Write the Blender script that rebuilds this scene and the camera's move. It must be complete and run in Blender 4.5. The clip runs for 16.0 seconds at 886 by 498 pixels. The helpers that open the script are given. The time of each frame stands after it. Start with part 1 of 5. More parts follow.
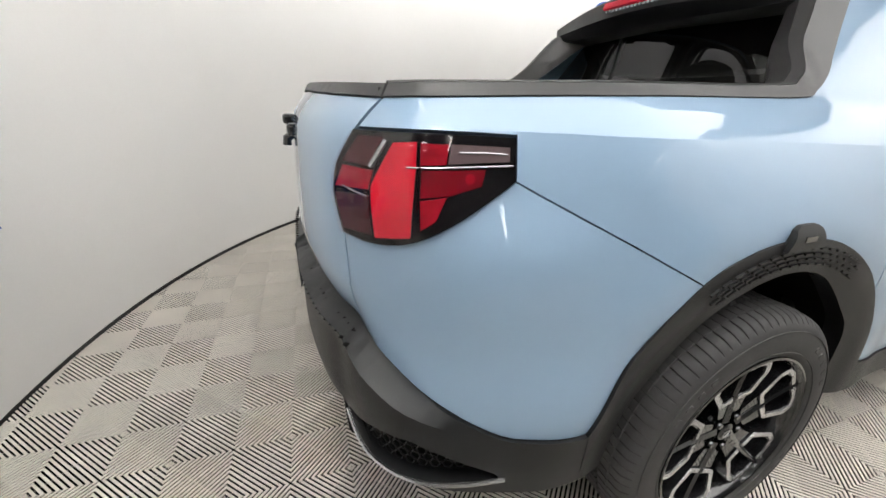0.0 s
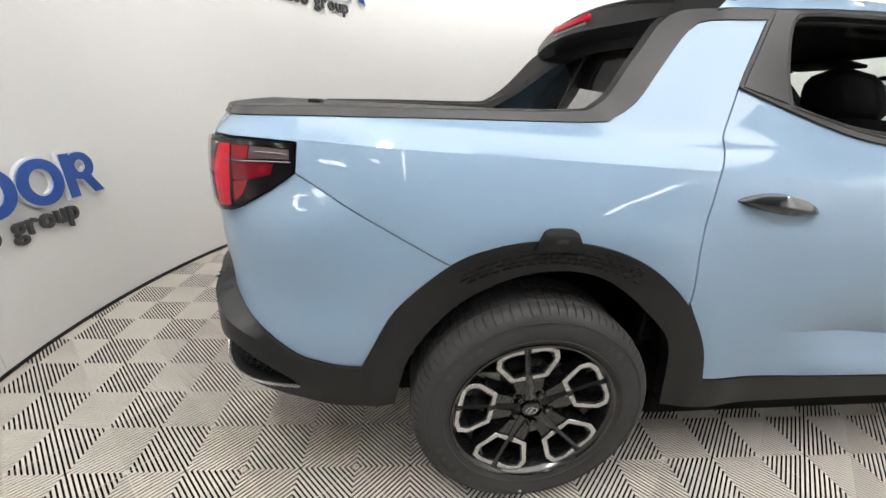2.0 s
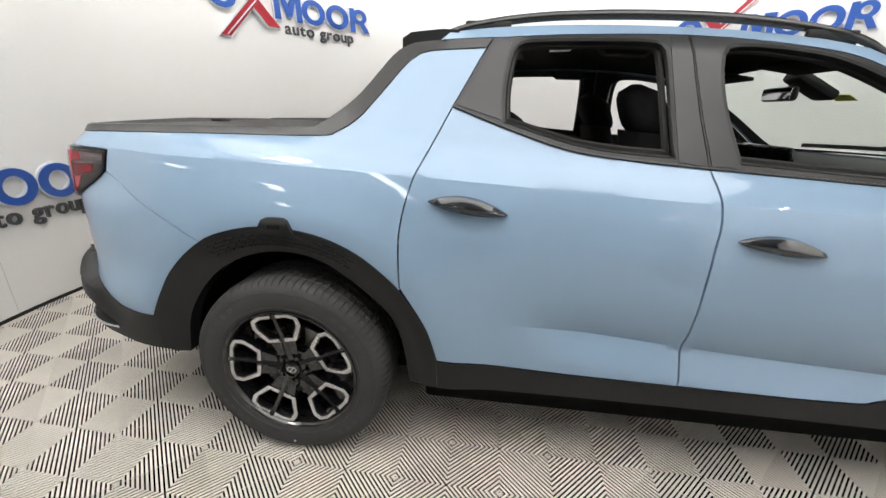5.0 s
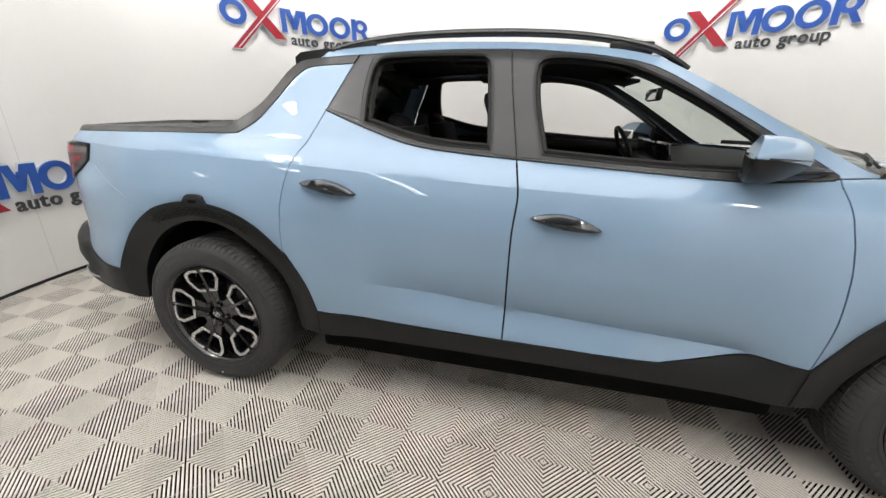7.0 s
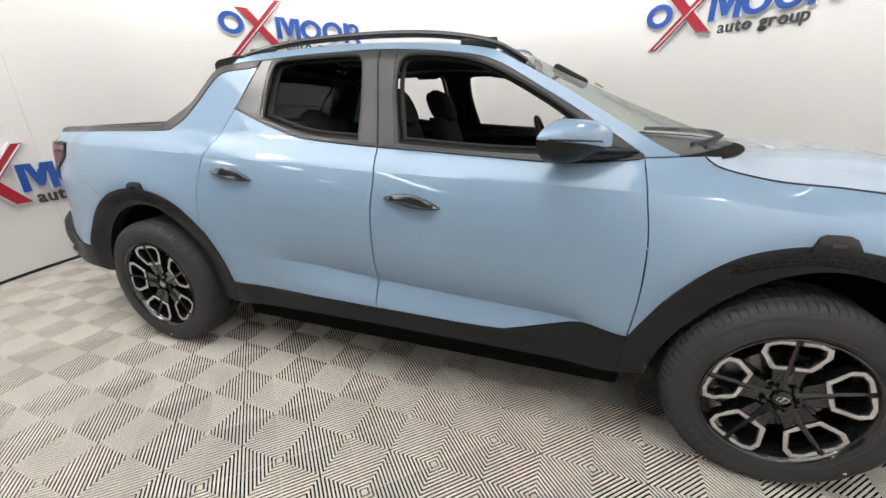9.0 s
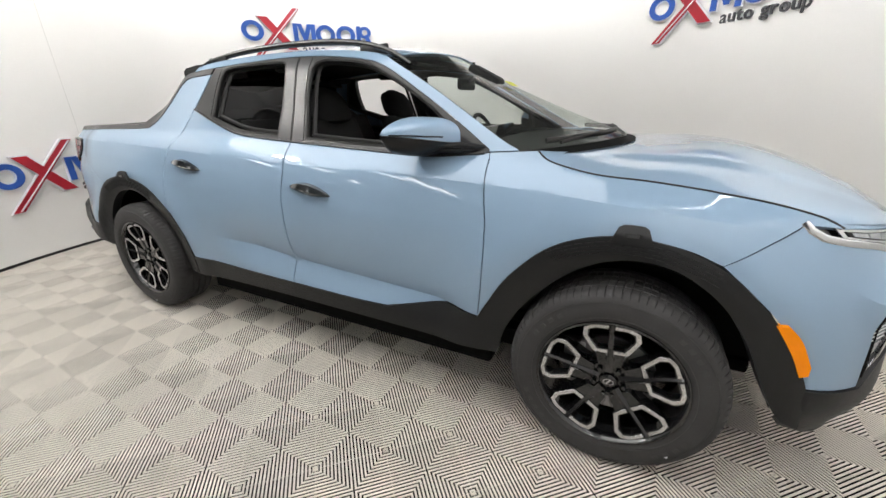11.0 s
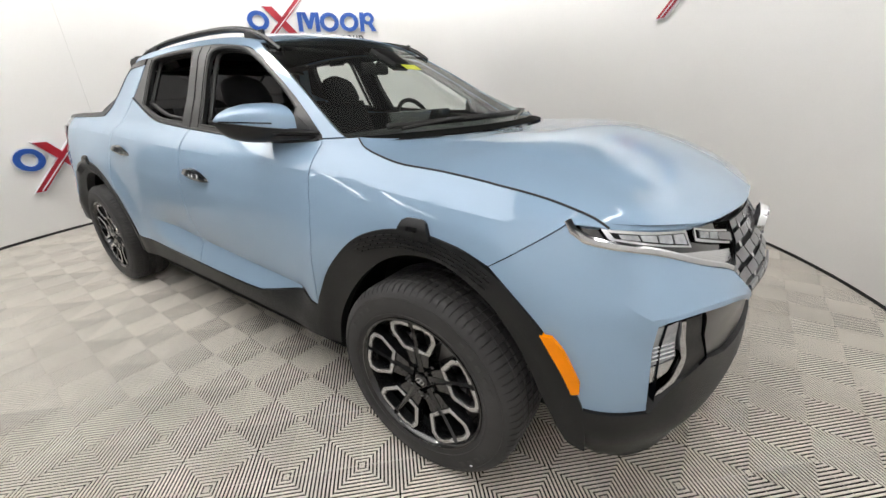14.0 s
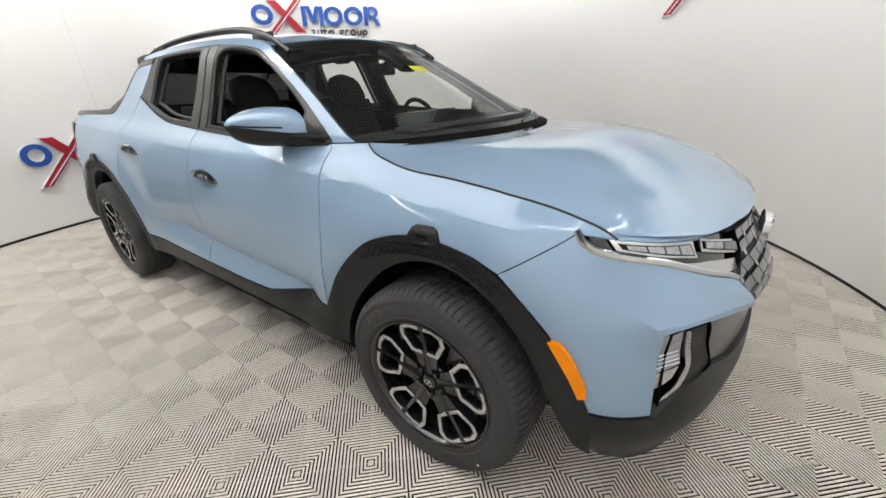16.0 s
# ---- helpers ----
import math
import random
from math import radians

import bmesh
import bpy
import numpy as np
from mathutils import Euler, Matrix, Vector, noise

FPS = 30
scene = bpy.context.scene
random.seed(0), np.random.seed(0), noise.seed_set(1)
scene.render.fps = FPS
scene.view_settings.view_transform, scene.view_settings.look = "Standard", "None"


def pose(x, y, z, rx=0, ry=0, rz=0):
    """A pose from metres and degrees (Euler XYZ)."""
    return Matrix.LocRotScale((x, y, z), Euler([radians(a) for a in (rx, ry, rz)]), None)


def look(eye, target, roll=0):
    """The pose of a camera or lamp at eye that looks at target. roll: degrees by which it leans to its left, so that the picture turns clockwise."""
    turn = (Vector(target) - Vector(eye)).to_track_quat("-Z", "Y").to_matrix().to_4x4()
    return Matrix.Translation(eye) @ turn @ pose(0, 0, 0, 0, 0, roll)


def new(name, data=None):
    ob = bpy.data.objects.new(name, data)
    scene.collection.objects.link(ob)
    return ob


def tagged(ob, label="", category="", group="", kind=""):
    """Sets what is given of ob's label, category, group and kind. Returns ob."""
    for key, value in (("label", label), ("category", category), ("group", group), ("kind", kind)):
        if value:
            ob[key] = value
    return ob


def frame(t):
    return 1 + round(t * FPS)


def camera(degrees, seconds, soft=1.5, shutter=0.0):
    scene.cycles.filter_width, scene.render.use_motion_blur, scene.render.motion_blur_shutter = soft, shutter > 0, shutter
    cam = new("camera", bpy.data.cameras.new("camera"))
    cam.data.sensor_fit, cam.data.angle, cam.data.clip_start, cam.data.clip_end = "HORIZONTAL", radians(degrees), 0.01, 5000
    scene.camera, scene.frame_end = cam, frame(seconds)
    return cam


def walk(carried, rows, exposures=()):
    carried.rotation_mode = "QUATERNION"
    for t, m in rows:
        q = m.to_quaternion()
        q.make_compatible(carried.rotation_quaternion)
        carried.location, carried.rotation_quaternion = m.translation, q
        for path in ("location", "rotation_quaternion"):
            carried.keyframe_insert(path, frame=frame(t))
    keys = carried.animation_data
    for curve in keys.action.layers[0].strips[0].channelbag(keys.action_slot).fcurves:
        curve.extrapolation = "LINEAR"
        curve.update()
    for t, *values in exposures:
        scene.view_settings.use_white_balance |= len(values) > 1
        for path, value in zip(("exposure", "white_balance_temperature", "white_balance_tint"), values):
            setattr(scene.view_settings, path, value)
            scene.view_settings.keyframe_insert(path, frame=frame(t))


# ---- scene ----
import functools

cam = camera(98.5, 16.0)
PATH = [
    (0, (-1.027, -1.358, 1.216), (-0.358, 0.377, 0.479), 1.6),
    (0.5, (-0.907, -1.508, 1.227), (-0.364, 0.258, 0.461), 2.3),
    (1, (-0.724, -1.591, 1.234), (-0.286, 0.215, 0.494), 2.8),
    (1.5, (-0.529, -1.662, 1.274), (-0.207, 0.166, 0.529), 2.8),
    (2, (-0.41, -1.797, 1.282), (-0.197, 0.05, 0.544), 2.9),
    (2.5, (-0.267, -1.887, 1.309), (-0.146, -0.028, 0.581), 2.7),
    (3, (-0.034, -1.89, 1.322), (0.015, -0.022, 0.608), 2.5),
    (3.5, (0.135, -1.941, 1.331), (0.123, -0.067, 0.633), 2.4),
    (4, (0.272, -2.047, 1.325), (0.205, -0.171, 0.635), 2.2),
    (4.5, (0.441, -2.077, 1.335), (0.322, -0.2, 0.654), 2.1),
    (5, (0.677, -2.055, 1.332), (0.496, -0.183, 0.652), 2.1),
    (7.5, (1.633, -2.308, 1.365), (1.183, -0.486, 0.673), 1.2),
    (8, (1.835, -2.275, 1.362), (1.342, -0.466, 0.665), 0.8),
    (8.5, (2.033, -2.254, 1.365), (1.489, -0.46, 0.668), 0.2),
    (9, (2.219, -2.298, 1.354), (1.617, -0.524, 0.652), -0.3),
    (11.5, (3.185, -2.103, 1.359), (2.285, -0.466, 0.647), -1.0),
    (12, (3.38, -1.961, 1.354), (2.424, -0.355, 0.643), -1.1),
    (12.5, (3.526, -1.905, 1.333), (2.515, -0.337, 0.614), -1.6),
    (13, (3.653, -1.851, 1.326), (2.607, -0.312, 0.593), -1.8),
    (13.5, (3.693, -1.758, 1.327), (2.631, -0.239, 0.577), -1.9),
    (14, (3.706, -1.723, 1.333), (2.638, -0.216, 0.566), -1.9),
    (14.5, (3.695, -1.723, 1.34), (2.629, -0.223, 0.556), -1.7),
    (15, (3.692, -1.729, 1.35), (2.624, -0.234, 0.56), -1.7),
    (15.5, (3.693, -1.735, 1.367), (2.623, -0.244, 0.572), -1.7),
    (16, (3.689, -1.74, 1.38), (2.622, -0.25, 0.581), -1.7),
]
walk(cam, [(t, look(eye, target, roll)) for t, eye, target, roll in PATH], [(0, 0.13), (5, 0.07), (9, 0.01), (12, 0.0), (16, 0.0)])

# ---- world and lamps ----
world = bpy.data.worlds.new("hall")
world.use_nodes = True
scene.world = world
world.node_tree.nodes["Background"].inputs["Color"].default_value = (0.9, 0.93, 1.0, 1)
world.node_tree.nodes["Background"].inputs["Strength"].default_value = 0.15
LAMP_POWER, WALL_FILL_POWER, STRIP_POWER = 56.0, 14.6, 14.0

# ---- materials ----
def material(name, color, rough=0.5, metal=0.0, grain=0.0, grain_scale=60.0, stain=0.0, stain_scale=3.0, bump=0.0,
             bump_scale=120.0, coat=0.0, transmission=0.0, alpha=1.0, emit=0.0, per_piece=0.0, rough_vary=0.0, sheen=0.5):
    """A principled material with variation of colour at two scales, fine relief and change of gloss."""
    m = bpy.data.materials.new(name)
    m.use_nodes = True
    t = m.node_tree
    b = t.nodes["Principled BSDF"]
    b.inputs["Base Color"].default_value = (*color, 1)
    b.inputs["Roughness"].default_value = rough
    b.inputs["Metallic"].default_value = metal
    b.inputs["Specular IOR Level"].default_value = sheen
    b.inputs["Coat Weight"].default_value = coat
    b.inputs["Coat Roughness"].default_value = 0.02
    b.inputs["Transmission Weight"].default_value = transmission
    b.inputs["Alpha"].default_value = alpha
    if emit:
        b.inputs["Emission Color"].default_value = (*color, 1)
        b.inputs["Emission Strength"].default_value = emit
    place = t.nodes.new("ShaderNodeTexCoord")

    def noise_at(scale, detail=4.0):
        n = t.nodes.new("ShaderNodeTexNoise")
        n.inputs["Scale"].default_value = scale
        n.inputs["Detail"].default_value = detail
        t.links.new(place.outputs["Object"], n.inputs["Vector"])
        return n

    value = None

    def times(a, socket, amount):
        r = t.nodes.new("ShaderNodeMapRange")
        r.inputs["From Min"].default_value, r.inputs["From Max"].default_value = 0.25, 0.75
        r.inputs["To Min"].default_value, r.inputs["To Max"].default_value = 1 - amount, 1 + amount
        t.links.new(socket, r.inputs["Value"])
        if a is None:
            return r.outputs["Result"]
        p = t.nodes.new("ShaderNodeMath")
        p.operation = "MULTIPLY"
        t.links.new(a, p.inputs[0])
        t.links.new(r.outputs["Result"], p.inputs[1])
        return p.outputs[0]

    if grain:
        value = times(value, noise_at(grain_scale, 6).outputs["Fac"], grain)
    if stain:
        value = times(value, noise_at(stain_scale, 5).outputs["Fac"], stain)
    if per_piece:
        value = times(value, t.nodes.new("ShaderNodeObjectInfo").outputs["Random"], per_piece)
    if value is not None:
        mix = t.nodes.new("ShaderNodeVectorMath")
        mix.operation = "SCALE"
        mix.inputs[0].default_value = color
        t.links.new(value, mix.inputs["Scale"])
        t.links.new(mix.outputs["Vector"], b.inputs["Base Color"])
    if rough_vary:
        r = t.nodes.new("ShaderNodeMapRange")
        r.inputs["To Min"].default_value, r.inputs["To Max"].default_value = rough - rough_vary, rough + rough_vary
        t.links.new(noise_at(9.0).outputs["Fac"], r.inputs["Value"])
        t.links.new(r.outputs["Result"], b.inputs["Roughness"])
    if bump:
        n = t.nodes.new("ShaderNodeBump")
        n.inputs["Strength"].default_value = bump
        n.inputs["Distance"].default_value = 0.002
        t.links.new(noise_at(bump_scale, 3).outputs["Fac"], n.inputs["Height"])
        t.links.new(n.outputs["Normal"], b.inputs["Normal"])
    return m


PAINT = material("blue_grey_paint", (0.258, 0.368, 0.497), rough=0.45, metal=0.12, coat=1.0, sheen=0.1, grain=0.015, grain_scale=900.0, stain=0.02, stain_scale=1.5)
CLADDING = material("black_cladding_plastic", (0.0090, 0.0094, 0.0102), rough=0.42, sheen=0.36, grain=0.15, grain_scale=300.0, stain=0.12, bump=0.25, bump_scale=700.0, rough_vary=0.05)
TRIM_GREY = material("grained_grey_plastic", (0.040, 0.039, 0.040), rough=0.42, grain=0.12, grain_scale=400.0, stain=0.1, bump=0.2, bump_scale=900.0, rough_vary=0.05)
GLOSS_BLACK = material("gloss_black_plastic", (0.008, 0.008, 0.009), rough=0.08, coat=0.6, stain=0.1)
RUBBER = material("tyre_rubber", (0.042, 0.041, 0.0415), rough=0.62, sheen=0.3, grain=0.12, grain_scale=200.0, stain=0.18, stain_scale=6.0, bump=0.15, bump_scale=400.0, rough_vary=0.08)
RUBBER_WORN = material("raised_tyre_marks", (0.050, 0.049, 0.049), rough=0.6, sheen=0.3, stain=0.2, stain_scale=9.0)
SEAL = material("rubber_seal", (0.015, 0.015, 0.015), rough=0.55, stain=0.15)
ALLOY_BLACK = material("black_alloy", (0.010, 0.010, 0.011), rough=0.16, coat=0.5, stain=0.1)
ALLOY = material("machined_alloy", (0.62, 0.62, 0.63), rough=0.26, metal=0.9, grain=0.05, grain_scale=700.0, stain=0.05)
CHROME = material("satin_chrome", (0.66, 0.67, 0.69), rough=0.12, metal=1.0, stain=0.06, rough_vary=0.03)
INSERT_METAL = material("dark_silver_insert", (0.15, 0.15, 0.155), rough=0.28, metal=0.9, stain=0.08)
DARK_CHROME = material("dark_chrome", (0.25, 0.255, 0.27), rough=0.16, metal=1.0, stain=0.08)
STEEL = material("brake_steel", (0.30, 0.30, 0.30), rough=0.35, metal=1.0, grain=0.1, stain=0.15)
LINER = material("wheel_well_liner", (0.005, 0.005, 0.005), rough=0.8, sheen=0.08, stain=0.25, stain_scale=8.0, bump=0.3, bump_scale=300.0)
CABIN = material("black_cabin_trim", (0.012, 0.012, 0.0125), rough=0.6, sheen=0.25, grain=0.15, grain_scale=300.0, stain=0.1)
CLOTH = material("black_seat_cloth", (0.013, 0.013, 0.0135), rough=0.85, sheen=0.15, grain=0.35, grain_scale=500.0, bump=0.4, bump_scale=900.0)
HEADLINING = material("dark_headlining", (0.014, 0.014, 0.0145), rough=0.9, sheen=0.1, grain=0.2, grain_scale=600.0)
RED_LENS = material("red_lamp_lens", (0.66, 0.006, 0.030), rough=0.3, sheen=0.2, stain=0.22, stain_scale=9.0)
MID_RED_LENS = material("mid_red_lamp_lens", (0.34, 0.006, 0.020), rough=0.3, sheen=0.2, stain=0.35, stain_scale=22.0)
DEEP_RED_LENS = material("deep_red_lamp_lens", (0.20, 0.004, 0.013), rough=0.3, sheen=0.2, stain=0.45, stain_scale=16.0)
SMOKED_LENS = material("smoked_lamp_lens", (0.060, 0.016, 0.020), rough=0.3, sheen=0.2, stain=0.4, stain_scale=14.0)
AMBER = material("amber_marker_lens", (0.92, 0.27, 0.0), rough=0.25, sheen=0.3, stain=0.08, stain_scale=20.0)
LAMP_SURROUND = material("black_lamp_surround", (0.006, 0.006, 0.007), rough=0.12, sheen=0.18, stain=0.1)
SMOKED_CLEAR = material("smoked_clear_lens", (0.13, 0.10, 0.105), rough=0.3, sheen=0.2, stain=0.2, stain_scale=14.0)
FRAME_BLACK = material("satin_black_frame", (0.013, 0.013, 0.0135), rough=0.36, grain=0.08, grain_scale=300.0, stain=0.08)
PILLAR_GLOSS = material("satin_black_pillar", (0.050, 0.050, 0.051), metal=0.8, rough=0.32, stain=0.05)
RAIL_METAL = material("satin_black_rail", (0.075, 0.075, 0.077), metal=0.8, rough=0.24, stain=0.08)
LAMP_CLEAR = material("clear_lamp_optics", (0.48, 0.50, 0.53), rough=0.12, metal=0.6, grain=0.25, grain_scale=60.0, bump=0.4, bump_scale=80.0)
WALL_PAINT = material("white_wall_paint", (0.80, 0.79, 0.775), rough=0.55, grain=0.012, grain_scale=90.0, stain=0.02, stain_scale=0.8, bump=0.06, bump_scale=160.0)
JOINT = material("grey_wall_joint", (0.60, 0.59, 0.575), rough=0.6, stain=0.1)
CEILING_PAINT = material("white_ceiling_paint", (0.55, 0.55, 0.545), rough=0.7, stain=0.03)
SHOP_WALL = material("grey_shop_wall", (0.25, 0.25, 0.245), rough=0.7, grain=0.03, stain=0.08)
SHOP_FLOOR = material("shop_concrete", (0.16, 0.155, 0.15), rough=0.5, grain=0.08, grain_scale=30.0, stain=0.15)
BASE_GAP = material("black_base_trim", (0.012, 0.012, 0.012), rough=0.5, stain=0.2)
RIB = material("grey_tile_plastic", (0.70, 0.655, 0.59), rough=0.6, sheen=0.12, grain=0.06, grain_scale=150.0, stain=0.10, stain_scale=2.2, per_piece=0.05, rough_vary=0.06)
# near-black colour stands in for the shade between and below the ribs
GAP_SHADE = material("gap_shade_below_ribs", (0.006, 0.0058, 0.0053), rough=0.9, sheen=0.05, stain=0.2)
SIGN_BLUE = material("blue_sign_face", (0.022, 0.085, 0.36), rough=0.35, stain=0.06, stain_scale=6.0)
SIGN_RED = material("red_sign_face", (0.36, 0.016, 0.03), rough=0.35, stain=0.06, stain_scale=6.0)
SIGN_GREY = material("dark_grey_sign_face", (0.055, 0.055, 0.06), rough=0.4, stain=0.06)
SIGN_EDGE = material("white_sign_return", (0.74, 0.75, 0.79), rough=0.5, stain=0.04)
PANEL_GLOW = material("lit_panel", (1.0, 0.985, 0.96), rough=0.6, emit=LAMP_POWER)
# unseen fill strips added to whiten the walls, one strength for each arc
WALL_FILL_GLOW = material("wall_fill_lit", (1.0, 0.99, 0.97), rough=0.6, emit=WALL_FILL_POWER)
WALL_FILL_FRONT = material("front_wall_fill_lit", (1.0, 0.99, 0.97), rough=0.6, emit=WALL_FILL_POWER * 1.5)
WALL_FILL_REAR = material("rear_wall_fill_lit", (1.0, 0.99, 0.97), rough=0.6, emit=WALL_FILL_POWER * 0.98)
# glow of the wide fill panel, an added source out of view
SOFT_FILL_GLOW = material("wide_fill_panel", (1.0, 0.985, 0.96), rough=0.6, emit=LAMP_POWER * 0.066)
STRIP_GLOW = material("lit_shop_strip", (1.0, 0.985, 0.96), rough=0.6, emit=STRIP_POWER)
YELLOW = material("yellow_sticker", (0.62, 0.66, 0.06), rough=0.5, stain=0.08)


def glass(name, color, rough=0.0, haze=0.0, shine=1.0):
    """Thin glazing: clear with a real mirror-like gloss that grows at flat angles."""
    m = bpy.data.materials.new(name)
    m.use_nodes = True
    t = m.node_tree
    t.nodes.remove(t.nodes["Principled BSDF"])
    clear, gloss = t.nodes.new("ShaderNodeBsdfTransparent"), t.nodes.new("ShaderNodeBsdfGlossy")
    clear.inputs["Color"].default_value = (*color, 1)
    gloss.inputs["Roughness"].default_value = rough
    facing, steep, edge, mix = t.nodes.new("ShaderNodeLayerWeight"), t.nodes.new("ShaderNodeMath"), t.nodes.new("ShaderNodeMath"), t.nodes.new("ShaderNodeMixShader")
    facing.inputs["Blend"].default_value = 0.5
    steep.operation, edge.operation = "POWER", "MULTIPLY_ADD"
    steep.inputs[1].default_value, edge.inputs[1].default_value, edge.inputs[2].default_value = 5.0, 0.92 * shine, 0.08 * shine
    t.links.new(facing.outputs["Facing"], steep.inputs[0])
    t.links.new(steep.outputs[0], edge.inputs[0])
    t.links.new(edge.outputs[0], mix.inputs[0])
    t.links.new(clear.outputs[0], mix.inputs[1])
    t.links.new(gloss.outputs[0], mix.inputs[2])
    # pale film: some dust, and reflected wall light put in as colour
    film, dust_glare = t.nodes.new("ShaderNodeMixShader"), t.nodes.new("ShaderNodeBsdfDiffuse")
    dust_glare.inputs["Color"].default_value = (0.6, 0.6, 0.58, 1)
    film.inputs[0].default_value = haze
    t.links.new(mix.outputs[0], film.inputs[1])
    t.links.new(dust_glare.outputs[0], film.inputs[2])
    t.links.new(film.outputs[0], t.nodes["Material Output"].inputs["Surface"])
    return m


GLASS = glass("windscreen_glass", (0.80, 0.86, 0.82), haze=0.02, shine=0.45)
LAMP_COVER = glass("clear_lamp_cover", (0.90, 0.86, 0.86), shine=0.6)
DARK_GLASS = glass("privacy_glass", (0.06, 0.06, 0.062), haze=0.012, shine=1.6)
HANDLE = material("dark_handle_gloss", (0.012, 0.014, 0.017), rough=0.14, coat=0.7, stain=0.1)
MIRROR_BASE = material("black_mirror_shell", (0.010, 0.010, 0.011), rough=0.32, sheen=0.35, stain=0.1)

# ---- mesh tools ----
def part(name, bm, mat, parent=None, label="", smooth=True, m=None):
    """Links a bmesh as one mesh object, under a thing or a part."""
    me = bpy.data.meshes.new(name)
    bm.to_mesh(me)
    bm.free()
    me.materials.append(mat)
    if smooth:
        me.shade_smooth()
        me.set_sharp_from_angle(angle=radians(38))
        marks = me.attributes.get("fold")
        if marks:
            for i, mark in enumerate(marks.data):
                if mark.value:
                    me.edges[i].use_edge_sharp = True
    ob = new(name, me)
    if parent is not None:
        ob.parent = parent
    if m is not None:
        ob.matrix_basis = m
    return tagged(ob, label)


def thing(name, label, category, m=None, group="", kind=""):
    """An Empty that carries the parts of a thing."""
    ob = new(name)
    ob.empty_display_size = 0.1
    if m is not None:
        ob.matrix_basis = m
    return tagged(ob, label, category, group, kind)


def rounded(bm, width, segments=2):
    """Rounds the hard edges of a small solid."""
    hard = [e for e in bm.edges if len(e.link_faces) == 2 and e.calc_face_angle(0) > 0.6]
    if hard and width > 0:
        bmesh.ops.bevel(bm, geom=hard, offset=width, segments=segments, profile=0.5, affect="EDGES", clamp_overlap=True)
    return bm


def box(size, at=(0, 0, 0), bevel=0.0, segments=2, turn=None):
    bm = bmesh.new()
    bmesh.ops.create_cube(bm, size=1.0, matrix=Matrix.Diagonal((*size, 1)))
    rounded(bm, bevel, segments)
    bm.transform(Matrix.Translation(at) @ (turn or Matrix()))
    return bm


def join(*bms):
    """Joins bmeshes into the first."""
    first = bms[0]
    for other in bms[1:]:
        me = bpy.data.meshes.new("joined")
        other.to_mesh(me)
        other.free()
        first.from_mesh(me)
        bpy.data.meshes.remove(me)
    return first


def flipped(bm):
    """The mirror image across the car's middle."""
    for v in bm.verts:
        v.co.y = -v.co.y
    bmesh.ops.reverse_faces(bm, faces=bm.faces)
    return bm


def grid_mesh(rows, close=False):
    """A sheet through rows of points."""
    bm = bmesh.new()
    vs = [[bm.verts.new(p) for p in row] for row in rows]
    for a, b in zip(vs, vs[1:]):
        n = len(a)
        for i in range(n if close else n - 1):
            j = (i + 1) % n
            bm.faces.new((a[i], a[j], b[j], b[i]))
    return bm


def thick(bm, depth):
    """Gives a sheet a thickness against its normals."""
    bmesh.ops.recalc_face_normals(bm, faces=bm.faces)
    bmesh.ops.solidify(bm, geom=bm.faces[:], thickness=depth)
    return bm


def sweep(points, radius, sides=8, flat=1.0, up=(0, 0, 1)):
    """A round or oval bar along points; radius may be a list."""
    rows, pts = [], [Vector(p) for p in points]
    for i, p in enumerate(pts):
        way = (pts[min(i + 1, len(pts) - 1)] - pts[max(i - 1, 0)]).normalized()
        a = way.cross(Vector(up))
        a = a.normalized() if a.length > 1e-4 else Vector((1, 0, 0))
        b = a.cross(way).normalized()
        r = radius[i] if isinstance(radius, (list, tuple)) else radius
        rows.append([p + a * r * math.cos(k * math.tau / sides) + b * r * flat * math.sin(k * math.tau / sides) for k in range(sides)])
    bm = grid_mesh(rows, close=True)
    bm.verts.ensure_lookup_table()
    bm.faces.new([bm.verts[k] for k in range(sides)])
    n = len(bm.verts)
    bm.faces.new([bm.verts[n - 1 - k] for k in range(sides)])
    bmesh.ops.recalc_face_normals(bm, faces=bm.faces)
    return bm


def spline(points, step=0.02):
    """A smooth open curve through points, in even steps."""
    p = [np.array(q, float) for q in points]
    if len(p) == 2:
        n = max(1, int(np.linalg.norm(p[1] - p[0]) / step))
        return [p[0] + (p[1] - p[0]) * k / n for k in range(n + 1)]
    p = [2 * p[0] - p[1], *p, 2 * p[-1] - p[-2]]
    out = []
    for a, b, c, d in zip(p, p[1:], p[2:], p[3:]):
        n = max(1, int(np.linalg.norm(c - b) / step))
        for k in range(n):
            u = k / n
            out.append(0.5 * (2 * b + (c - a) * u + (2 * a - 5 * b + 4 * c - d) * u * u + (3 * b - a - 3 * c + d) * u**3))
    return [*out, p[-2]]


def loop(*segments, step=0.02):
    """A closed outline of smooth segments that meet in corners."""
    out = []
    for seg in segments:
        for q in spline(seg, step):
            if not out or np.linalg.norm(out[-1] - q) > 0.003:
                out.append(q)
    if np.linalg.norm(out[0] - out[-1]) < 0.003:
        out.pop()
    return out


def lathe(profile, sides=48, axis="Y", caps=False):
    """Turns a profile of (radius, along) about the axis."""
    rows = []
    for r, a in profile:
        rows.append([Vector((r * math.cos(k * math.tau / sides), a, r * math.sin(k * math.tau / sides))) for k in range(sides)])
    bm = grid_mesh(rows, close=True)
    if caps:
        bm.verts.ensure_lookup_table()
        bm.faces.new([bm.verts[k] for k in range(sides)])
        n = len(bm.verts)
        bm.faces.new([bm.verts[n - 1 - k] for k in range(sides)])
    bmesh.ops.recalc_face_normals(bm, faces=bm.faces)
    return bm


